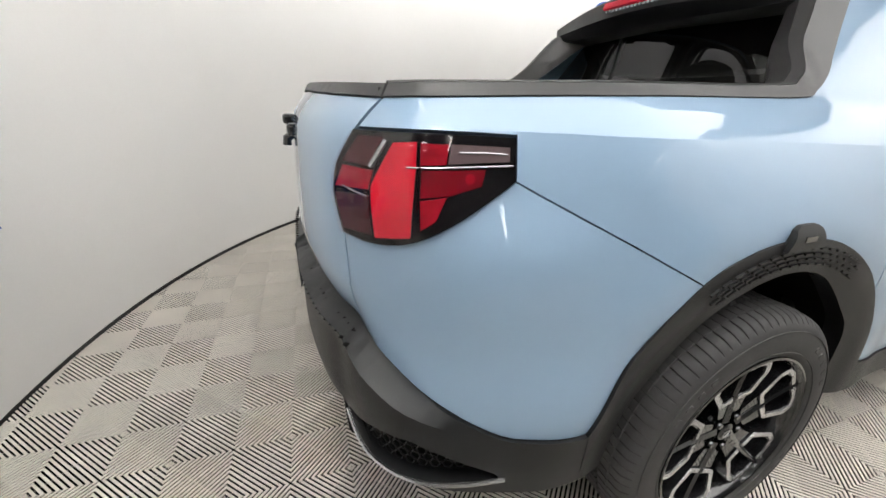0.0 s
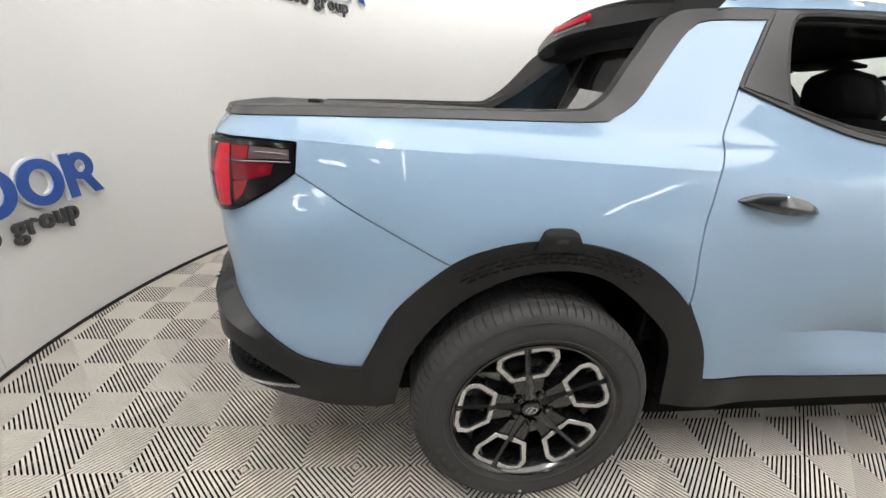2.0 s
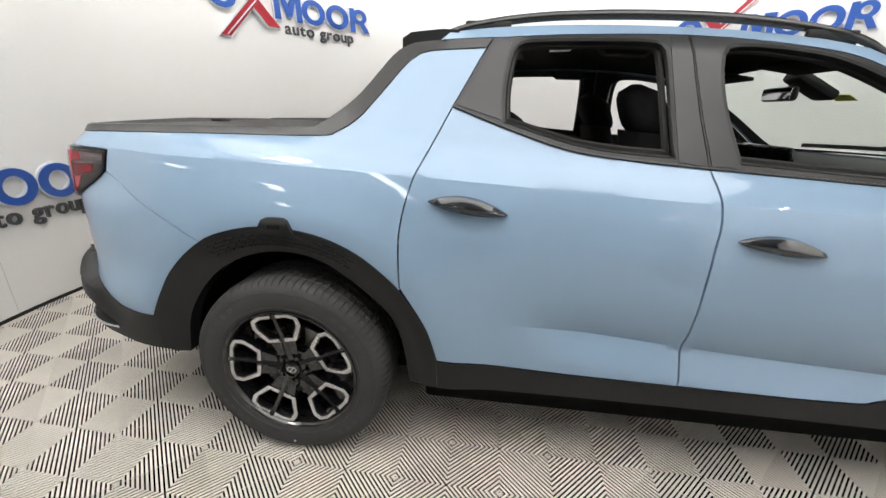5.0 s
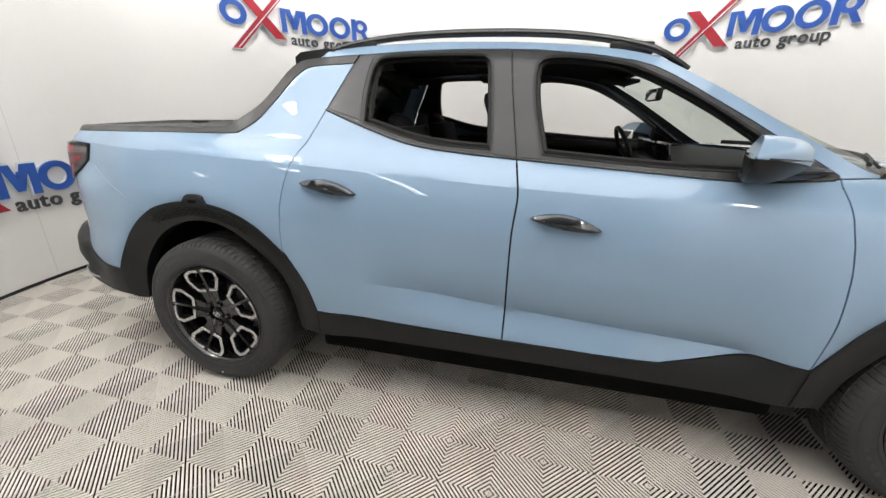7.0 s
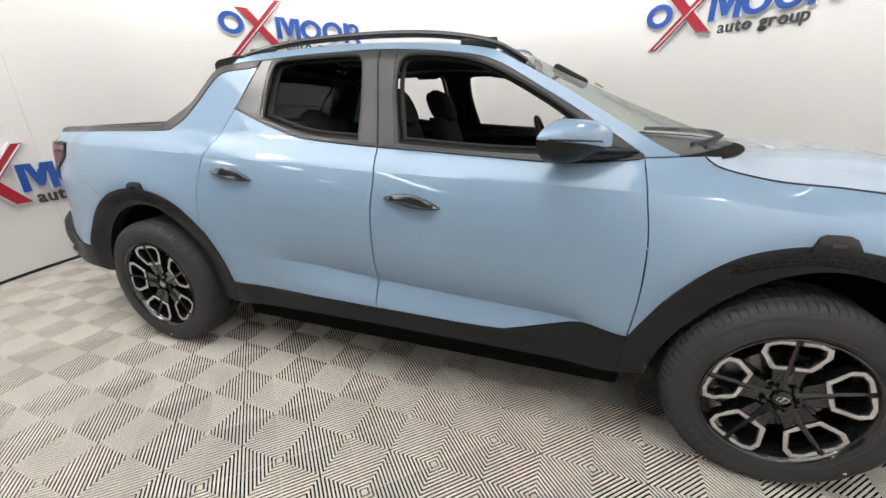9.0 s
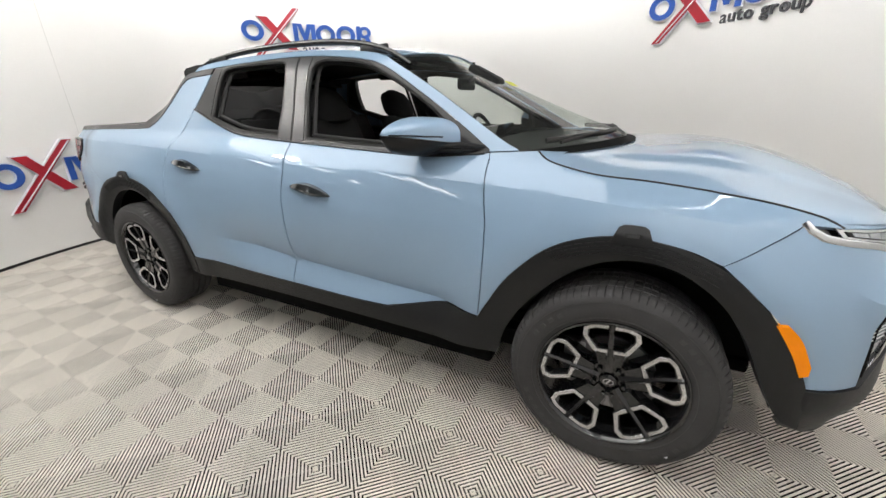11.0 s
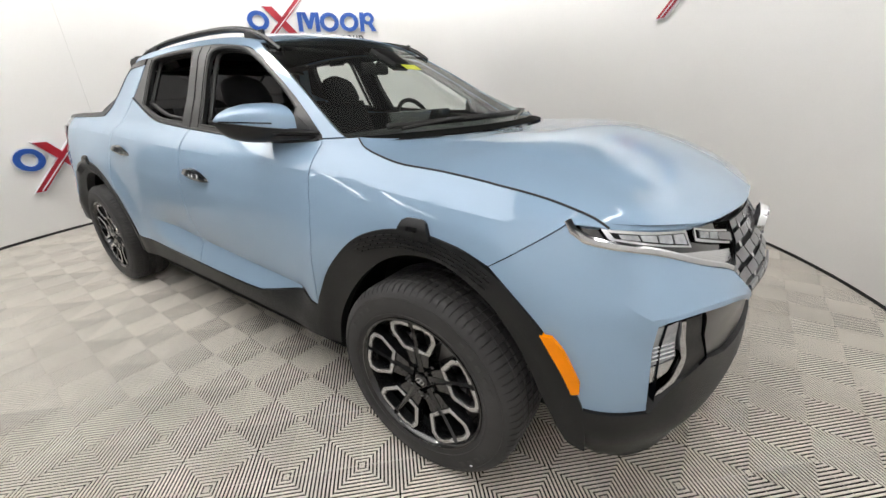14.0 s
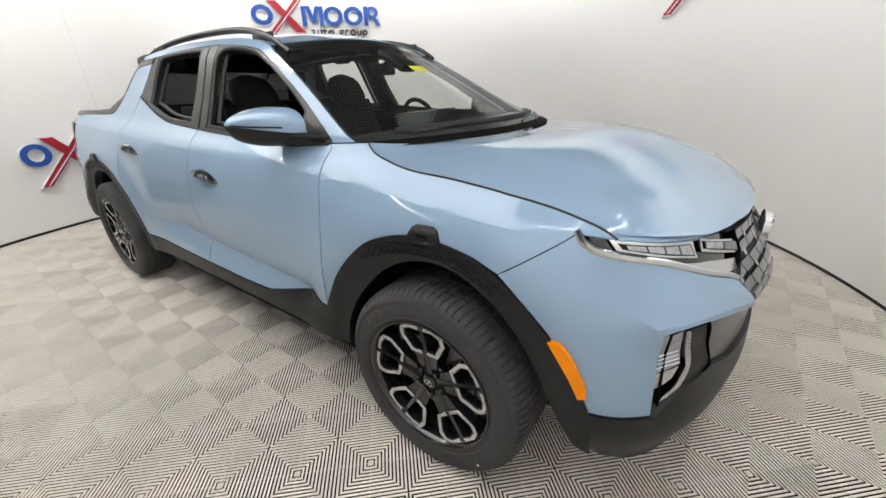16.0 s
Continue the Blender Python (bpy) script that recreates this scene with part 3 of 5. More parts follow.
def door(name, outline):
    ob = part(name, panel_mesh(outline, gap=0.0034, step=0.025, creases=CREASES), PAINT, truck)
    part(name, flipped(panel_mesh(outline, step=0.05)), PAINT, truck)
    return ob


rear_door = door("rear_door", rear_door_line)
front_door = door("front_door", front_door_line)
both_sides("bed_side", lambda: panel_mesh(quarter_line, gap=0.0016, step=0.025, creases=(SHOULDER,)), PAINT, truck)
both_sides("rear_bumper_corner", lambda: panel_mesh(bumper_side_line, gap=0.0016, step=0.025), PAINT, truck)
both_sides("tailgate", lambda: panel_mesh(tailgate_line, step=0.04), PAINT, truck)
both_sides("fender", lambda: panel_mesh(fender_line, gap=0.0016, step=0.025, creases=(SHOULDER,)), PAINT, truck)

both_sides("nose_panel", lambda: panel_mesh(nose_line, gap=0.0016, step=0.022, creases=([(s, wedge(s)) for s in (3.60, 3.672, 3.716, 3.82, 3.95, 4.07)],)), PAINT, truck)

# black flares over the wheels, and the sills
flare_rear_line = loop(ARCH_R, [(0.555, 0.475), (0.56, 0.36)], [(0.56, 0.36), (0.455, 0.36)], ARCH_R_IN[::-1], [(-0.43, 0.40), (-0.50, 0.42), (-0.517, 0.567)])
flare_front_line = loop(ARCH_F[:-1], [(3.45, 0.70), (3.545, 0.515), (3.565, 0.36)], [(3.565, 0.36), (3.52, 0.375)], [(3.52, 0.375), (3.49, 0.41), (3.44, 0.50)], ARCH_F_IN[::-1],
                        [(2.565, 0.36), (2.46, 0.365)], [(2.46, 0.365), (2.48, 0.525)])


def swell(cx):
    """The flare's face stands proud in its middle and rolls in towards the wheel."""
    return lambda s, z: 0.010 * math.exp(-(((math.hypot(s - cx, z - 0.37) - 0.53) / 0.05) ** 2)) - 0.004


both_sides("rear_wheel_flare", lambda: panel_mesh(flare_rear_line, off=0.004, gap=0.0, flange=0.05, step=0.02, relief=swell(0.0)), CLADDING, truck)
both_sides("front_wheel_flare", lambda: panel_mesh(flare_front_line, off=0.004, gap=0.0, flange=0.05, step=0.02, relief=swell(3.005)), CLADDING, truck)
sill_line = loop(SILL, SILL_FRONT, [(2.48, 0.525), (2.46, 0.36)], [(2.46, 0.36), (1.4, 0.365), (0.56, 0.355)], [(0.56, 0.355), (0.555, 0.475)])
both_sides("sill_cladding", lambda: panel_mesh(sill_line, off=0.004, gap=0.001, flange=0.10, step=0.04), CLADDING, truck)


def flare_tab(cx):
    line = loop([(cx - 0.065, 0.925), (cx - 0.045, 0.972)], [(cx - 0.045, 0.972), (cx - 0.03, 0.980), (cx + 0.03, 0.980), (cx + 0.045, 0.972)], [(cx + 0.045, 0.972), (cx + 0.065, 0.925)],
                [(cx + 0.065, 0.925), (cx - 0.065, 0.925)], step=0.01)
    return panel_mesh(line, off=0.017, gap=0.0, flange=0.03, step=0.012, relief=lambda s, z: -0.35 * max(0.0, z - 0.955))


def flare_slot(cx):
    return panel_mesh(loop([(cx - 0.02, 0.945), (cx + 0.02, 0.945)], [(cx + 0.02, 0.945), (cx + 0.02, 0.958)], [(cx + 0.02, 0.958), (cx - 0.02, 0.958)], [(cx - 0.02, 0.958), (cx - 0.02, 0.945)], step=0.01),
                      off=0.0185, gap=0.0, flange=0.004, step=0.01)


for cx in (0.0, 3.005):
    both_sides("flare_tab", lambda: flare_tab(cx), CLADDING, truck)
    both_sides("flare_slot", lambda: flare_slot(cx), GLOSS_BLACK, truck)
    # embossed dashes over the arch
    dashes = []
    for k in range(64):
        row, col = k % 4, k // 4
        a = radians(62 + 3.6 * col + (1.8 if row % 2 else 0))
        r = 0.515 + 0.013 * row
        s, z = cx + r * math.cos(a), 0.37 + r * math.sin(a)
        line = [np.array((s + u * math.sin(a) + v * math.cos(a), z - u * math.cos(a) + v * math.sin(a))) for u, v in ((-0.012, -0.0025), (0.012, -0.0025), (0.012, 0.0025), (-0.012, 0.0025))]
        dashes.append(line)
    for ob in both_sides("dash_texture", lambda: join(*[panel_mesh(d, off=0.0145, gap=0.0, flange=0.005, step=0.03) for d in dashes]), CLADDING, truck):
        tagged(ob, kind="stuff")

# ---- cab: frames, pillars, roof, glass ----
FRAME_TOP_REAR = [(0.68, 1.572), (0.90, 1.588), (1.15, 1.597), (1.325, 1.598)]
FRAME_TOP_FRONT = [(1.325, 1.598), (1.46, 1.592), (1.70, 1.568), (1.87, 1.528), (2.09, 1.41), (2.30, 1.285), (2.455, 1.185)]
B_LINE = [(1.325, 1.598), (1.35, 1.42), (1.39, 1.19)]
REAR_OPENING = loop([(0.735, 1.300), (0.73, 1.40), (0.742, 1.505), (0.765, 1.552), (0.83, 1.568), (1.0, 1.575), (1.18, 1.577), (1.24, 1.564), (1.258, 1.51), (1.275, 1.36), (1.288, 1.212)],
                    [(1.288, 1.212), (1.10, 1.222), (0.95, 1.243), (0.735, 1.300)])
FRONT_OPENING = loop([(1.485, 1.203), (1.440, 1.38), (1.428, 1.50), (1.445, 1.556), (1.52, 1.570), (1.65, 1.560), (1.78, 1.536), (1.92, 1.480), (2.10, 1.382), (2.25, 1.285)],
                     [(2.25, 1.285), (2.25, 1.178)], [(2.25, 1.178), (1.90, 1.180), (1.485, 1.203)])
frame_rear_line = loop([(0.56, 1.35), (0.68, 1.572)], FRAME_TOP_REAR, B_LINE, BELT_REAR[::-1])
frame_front_line = loop(B_LINE[::-1], FRAME_TOP_FRONT, [(2.455, 1.185), (2.455, 1.175)], BELT_FRONT[::-1])
both_sides("rear_window_frame", lambda: panel_mesh(frame_rear_line, off=-0.002, gap=0.0015, flange=0.03, step=0.025, holes=(REAR_OPENING,)), FRAME_BLACK, truck)
both_sides("front_window_frame", lambda: panel_mesh(frame_front_line, off=-0.002, gap=0.0015, flange=0.03, step=0.025, holes=(FRONT_OPENING,)), FRAME_BLACK, truck)


def seal_mesh(opening, off, radius):
    pts = [skin(*q, off) for q in opening]
    pts.append(pts[0])
    return sweep(pts, radius, 6, up=(0, 1, 0))


for opening in (REAR_OPENING, FRONT_OPENING):
    both_sides("window_seal", lambda: seal_mesh(opening, -0.010, 0.009), SEAL, truck)
    both_sides("inner_window_seal", lambda: seal_mesh([np.array(q) for q in shrunk(opening, 0.012)], -0.05, 0.012), SEAL, truck)
# the thin bright line under the windows
both_sides("belt_moulding", lambda: sweep([skin(q[0], q[1] - 0.001, 0.004) for q in loop(BELT_REAR, BELT_FRONT)[:-1]], 0.0045, 6), FRAME_BLACK, truck)
# satin covers on the pillars
B_COVERS = (loop([(1.268, 1.592), (1.320, 1.592)], [(1.320, 1.592), (1.345, 1.42), (1.384, 1.194)], [(1.384, 1.194), (1.297, 1.203)], [(1.297, 1.203), (1.284, 1.36), (1.268, 1.51), (1.264, 1.565), (1.268, 1.592)]),
            loop([(1.331, 1.590), (1.415, 1.586)], [(1.415, 1.586), (1.418, 1.50), (1.430, 1.38), (1.472, 1.194)], [(1.472, 1.194), (1.397, 1.194)], [(1.397, 1.194), (1.357, 1.42), (1.331, 1.590)]),
            loop([(0.578, 1.352), (0.690, 1.562)], [(0.690, 1.562), (0.745, 1.564)], [(0.745, 1.564), (0.728, 1.505), (0.718, 1.40), (0.722, 1.312)], [(0.722, 1.312), (0.578, 1.352)]))
for line in B_COVERS:
    both_sides("pillar_cover", lambda: panel_mesh(line, off=0.001, gap=0.0, flange=0.006, step=0.025), PILLAR_GLOSS, truck)

ROOF_EDGE = [(0.53, 1.588), (0.70, 1.610), (1.0, 1.628), (1.30, 1.630), (1.55, 1.618), (1.75, 1.595), (1.88, 1.566)]
SCREEN_EDGE = [(1.88, 1.566), (2.09, 1.458), (2.28, 1.350), (2.50, 1.222), (2.57, 1.190)]
roof_side_line = loop([(0.50, 1.562), (0.68, 1.574)], FRAME_TOP_REAR, FRAME_TOP_FRONT, [(2.455, 1.185), (2.455, 1.177), (2.57, 1.184)], SCREEN_EDGE[::-1], ROOF_EDGE[::-1], [(0.53, 1.588), (0.50, 1.562)])
both_sides("roof_side", lambda: panel_mesh(roof_side_line, gap=0.0015, flange=0.015, step=0.018), PAINT, truck)


both_sides("inner_pillar_trim", lambda: panel_mesh(roof_side_line, off=-0.020, gap=0.004, flange=0.0, step=0.04), CABIN, truck)


def crosswise(edge, crown, bow, count=24, lift=0.0):
    """A sheet between an edge on the right and its mirror image; crown and bow may change from end to end."""
    rows = []
    pts = spline(edge, 0.04)
    for i, q in enumerate(pts):
        u, e = i / (len(pts) - 1), Vector(q)
        row = []
        for k in range(count + 1):
            v = -1 + 2 * k / count
            w = 1 - v * v
            row.append(Vector((e.x + bow(u) * w, abs(e.y) * v, e.z + crown(u, v) + lift)))
        rows.append(row)
    return grid_mesh(rows)


def upward(bm):
    bmesh.ops.recalc_face_normals(bm, faces=bm.faces)
    if sum(f.normal.z for f in bm.faces) < 0:
        bmesh.ops.reverse_faces(bm, faces=bm.faces)
    return bm


roof_edge = [skin(*q) for q in ROOF_EDGE]
part("roof", thick(upward(crosswise(roof_edge, lambda u, v: 0.050 * (1 - v * v), lambda u: 0.06 * u)), 0.006), PAINT, truck)
part("headlining", upward(crosswise(roof_edge, lambda u, v: 0.045 * (1 - v * v), lambda u: 0.05 * u, lift=-0.035)), HEADLINING, truck)
screen_edge = [skin(*q, -0.004) for q in SCREEN_EDGE]
part("windscreen", upward(crosswise(screen_edge, lambda u, v: (0.048 * (1 - u) ** 2 + 0.012 * u) * (1 - v * v), lambda u: 0.06 + 0.29 * u**1.6, lift=-0.004)), GLASS, truck, "clear laminated windscreen")
truck.children[-1].visible_shadow = False


# dark top band and borders of the windscreen
top_band = [screen_edge[0].lerp(screen_edge[1], t) for t in (0.0, 0.10, 0.20)]
part("windscreen_top_band", upward(crosswise(top_band, lambda u, v: 0.047 * (1 - v * v) * (1 - 0.1 * u) ** 2, lambda u: 0.06 + 0.007 * u**1.6, lift=-0.009)), GLOSS_BLACK, truck)

# cowl under the wipers, and the bonnet
cowl_edge = [skin(2.56, 1.192), skin(2.60, 1.186), skin(2.66, 1.178)]
part("cowl", upward(crosswise(cowl_edge, lambda u, v: 0.012 * (1 - v * v), lambda u: 0.33 - 0.03 * u, lift=-0.012)), LINER, truck)
hood_edge = [skin(*q, -0.003) for q in HOOD_SEAM]


def hood_crown(u, v):
    a = abs(v)
    raised = (0.012 * smooth(0.74, 0.655, a) - 0.004 * smooth(0.50, 0.20, a) * (1 - 0.5 * u)) * (0.1 + 0.9 * smooth(0.0, 0.25, u))
    return (0.010 + 0.070 * math.sin(math.pi * min(1, u * 0.9))) * (1 - a**2.4) * (1 - u**3) + raised * (1 - u**4) - 0.035 * u**3 * (1 - a * a)


def bonnet():
    """The sheet between the wing seams, drawn forward to the skin of the nose."""
    half, rows = 28, []
    pts = spline(hood_edge, 0.03)
    front = Vector(pts[-1])
    reach = []
    for k in range(2 * half + 1):
        v = -1 + k / half
        zf = front.z - 0.030 * (1 - v * v)
        s = min(np.linspace(3.4, S_FRONT, 300), key=lambda q: abs(abs(skin(q, zf).y) - abs(v * front.y)))
        p = skin(s, zf, -0.002)
        reach.append(Vector((p.x, v * abs(front.y), zf)))
    for i, q in enumerate(pts):
        u, e = i / (len(pts) - 1), Vector(q)
        row = []
        for k in range(2 * half + 1):
            v = -1 + k / half
            flat = min(0.0, 1.160 - 0.2 * (e.x - 2.645) - e.z) * (1 - v**6) * smooth(2.80, 2.70, e.x)
            p = Vector((e.x + 0.29 * (1 - v * v), abs(e.y) * v, e.z + flat + hood_crown(u, v)))
            last = Vector((front.x + 0.29 * (1 - v * v), abs(front.y) * v, front.z + hood_crown(1.0, v)))
            row.append(p + (reach[k] - last) * u**2.2)
        rows.append(row)
    return upward(grid_mesh(rows))


part("bonnet", thick(bonnet(), 0.012), PAINT, truck)
# dark strip laid over the seam in place of the shade in its gap
both_sides("bonnet_seal", lambda: sweep([skin(*q, -0.0005) + Vector((0, 0, 0.0015)) for q in spline(HOOD_SEAM, 0.02)], 0.0032, 6), SEAL, truck, "dark strip that draws the shade of the shut gap along the bonnet's edge")

# roof rails
RAIL_X = (0.50, 0.62, 0.85, 1.15, 1.45, 1.68, 1.86, 1.99)
RAIL_Z = (1.580, 1.616, 1.650, 1.666, 1.662, 1.638, 1.596, 1.528)


def roof_rail():
    pts = spline([(x, skin(min(x, 1.88), float(np.interp(x, [q[0] for q in ROOF_EDGE], [q[1] for q in ROOF_EDGE])), 0).y + 0.022, z) for x, z in zip(RAIL_X, RAIL_Z)], 0.03)
    n = len(pts)
    return sweep(pts, [0.008 + 0.006 * math.sin(math.pi * i / (n - 1)) ** 0.4 for i in range(n)], 10, 1.15)


def rail_foot(x):
    ze = float(np.interp(x, [q[0] for q in ROOF_EDGE], [q[1] for q in ROOF_EDGE]))
    zr = float(np.interp(x, RAIL_X, RAIL_Z))
    return box((0.16, 0.02, zr - ze + 0.02), (x, skin(x, ze).y + 0.022, (zr + ze) / 2), 0.008)


for k in (0, 1):
    rail = part("roof_rail", roof_rail() if k == 0 else flipped(roof_rail()), RAIL_METAL, truck, "satin dark grey roof rail")
    for x in (0.66, 1.78):
        part("rail_foot", rail_foot(x) if k == 0 else flipped(rail_foot(x)), CLADDING, rail)

# black rear spoiler with the high brake lamp
def spoiler():
    rows = []
    for v in np.linspace(-1, 1, 25):
        y, b = 0.60 * v, 0.10 * (1 - abs(v) ** 3)
        x0, top = 0.365 - 0.05 * (1 - v * v), 1.598 + 0.058 * (1 - v * v)
        rows.append([Vector((0.56, y, top - 0.002)), Vector((0.50, y, top)), Vector((x0 + 0.03, y, top - 0.012)), Vector((x0, y, top - 0.030)), Vector((x0 - 0.025 * (1 - v * v), y, top - 0.060 - 0.4 * b)),
                     Vector((x0 + 0.02, y, top - 0.085 - 0.6 * b)), Vector((x0 + 0.12, y, top - 0.10 - 0.6 * b)), Vector((0.60, y, top - 0.10))])
    bm = grid_mesh(rows)
    bm.verts.ensure_lookup_table()
    n = len(rows[0])
    bm.faces.new([bm.verts[i] for i in range(n)])
    bm.faces.new([bm.verts[len(bm.verts) - 1 - i] for i in range(n)])
    bmesh.ops.recalc_face_normals(bm, faces=bm.faces)
    return bm


spoiler_part = part("rear_spoiler", spoiler(), CLADDING, truck, "black roof-edge spoiler")
part("brake_lamp", box((0.03, 0.36, 0.030), (0.306, 0, 1.596), 0.008, turn=Matrix.Rotation(radians(20), 4, "Y")), RED_LENS, spoiler_part, "red high brake lamp lens")
part("brake_lamp_grid", join(*[box((0.012, 0.012, 0.010), (0.300, -0.16 + 0.02 * k, 1.578), 0.002) for k in range(17)]), LAMP_CLEAR, spoiler_part)

# bed rail and sail: the outer black cap, its broad inner slope, and the rear pane
RAIL_LOW_PTS = np.array(spline(RAIL_LOW, 0.01))


def turned_in(s, z):
    """The cap's face folds in behind the sail's edge."""
    return -0.55 * float(np.min(np.hypot(RAIL_LOW_PTS[:, 0] - s, RAIL_LOW_PTS[:, 1] - z))) * smooth(0.12, 0.24, s) * (1 - smooth(0.46, 0.6, s))


rail_line = loop(RAIL_LOW, [(0.66, 1.54), (0.68, 1.572)], RAIL_TOP[::-1], [(-0.985, 1.238), (-0.985, 1.215)])
both_sides("bed_rail_cap", lambda: panel_mesh(rail_line, off=0.005, gap=0.001, flange=0.03, step=0.02, relief=turned_in), TRIM_GREY, truck, "grained dark grey plastic bed rail")
tail_rail_line = loop([(-0.989, 1.215), (S_REAR, 1.228)], [(S_REAR, 1.228), (S_REAR, 1.250)], [(S_REAR, 1.250), (-0.989, 1.238)], [(-0.989, 1.238), (-0.989, 1.215)])
both_sides("tailgate_cap", lambda: panel_mesh(tail_rail_line, off=0.006, gap=0.001, flange=0.05, step=0.03), TRIM_GREY, truck)


def bed_rail_top():
    """The flat top of the rail and, further on, the sail's inner slope."""
    rows = []
    for q in spline(RAIL_TOP, 0.03):
        a = skin(q[0], q[1], 0.003 + turned_in(*q))
        u = smooth(0.05, 0.45, q[0])
        wide = 0.075 + 0.05 * u if q[0] > -0.9 else 0.05
        rows.append([a, Vector((a.x, a.y + 0.35 * wide, a.z + 0.004)), Vector((a.x + 0.035 * u, a.y + 0.5 * wide, a.z - 0.004)), Vector((a.x + 0.10 * u, a.y + wide, a.z - 0.012)),
                     Vector((a.x + 0.12 * u, a.y + wide + 0.003, a.z - 0.05))])
    return upward(grid_mesh(rows))


both_sides("bed_rail_top", bed_rail_top, TRIM_GREY, truck)


def rear_pane():
    rows = []
    for u in np.linspace(0, 1, 10):
        rows.append([Vector((0.36 + 0.24 * u - 0.03 * (1 - v * v), v * (0.72 - 0.17 * u), 1.18 + 0.41 * u)) for v in np.linspace(-1, 1, 17)])
    return grid_mesh(rows)


part("rear_window", rear_pane(), DARK_GLASS, truck, "dark tinted rear pane")
truck.children[-1].visible_shadow = False
part("rear_wiper_arm", sweep(spline([(0.375, 0.19, 1.24), (0.430, 0.21, 1.353), (0.520, 0.275, 1.515), (0.535, 0.24, 1.53), (0.538, 0.021, 1.537)], 0.03), 0.008, 6), SEAL, truck)

# the load bed: liner, floor, front wall and a small tie-down hump
bed = join(box((1.18, 1.32, 0.02), (-0.29, 0, 0.86)), *[box((1.18, 0.02, 0.38), (-0.29, s * 0.66, 1.04)) for s in (-1, 1)], box((0.02, 1.32, 0.38), (0.30, 0, 1.04)), box((0.02, 1.1, 0.36), (-0.90, 0, 1.04)))
part("bed_liner", bed, CLADDING, truck, smooth=False)
part("bed_cover", box((1.12, 1.32, 0.02), (-0.28, 0, 1.226), 0.006), CLADDING, truck, "black soft bed cover", smooth=False)
part("tie_down", box((0.05, 0.10, 0.016), (-0.786, 0.0, 1.243), 0.005), CLADDING, truck)

# ---- tail: lamps, step bumper, badge ----
LAMP_LINE = loop([(-1.014, 1.163), (-0.86, 1.164), (-0.699, 1.158)], [(-0.699, 1.158), (-0.698, 1.088)], TAIL_LOW, [(-0.982, 0.965), (-1.046, 0.969)],
                 [(-1.046, 0.969), (-1.072, 1.050), (-1.060, 1.101)], [(-1.060, 1.101), (-1.014, 1.163)])


def lamp_bulge(s, z):
    """The tail lamp stands proud round the corner."""
    return 0.007 * smooth(-0.72, -0.90, s) * (1 - 0.6 * smooth(-0.96, -1.04, s)) * smooth(0.95, 1.04, z) * (1 - 0.5 * smooth(1.12, 1.17, z)) if s < 0 else 0.0


def lens(points, off):
    return lambda: panel_mesh(loop(*[[a, b] for a, b in zip(points, points[1:] + points[:1])], step=0.015), off=off, gap=0.0003, flange=0.006, step=0.015, relief=lamp_bulge)


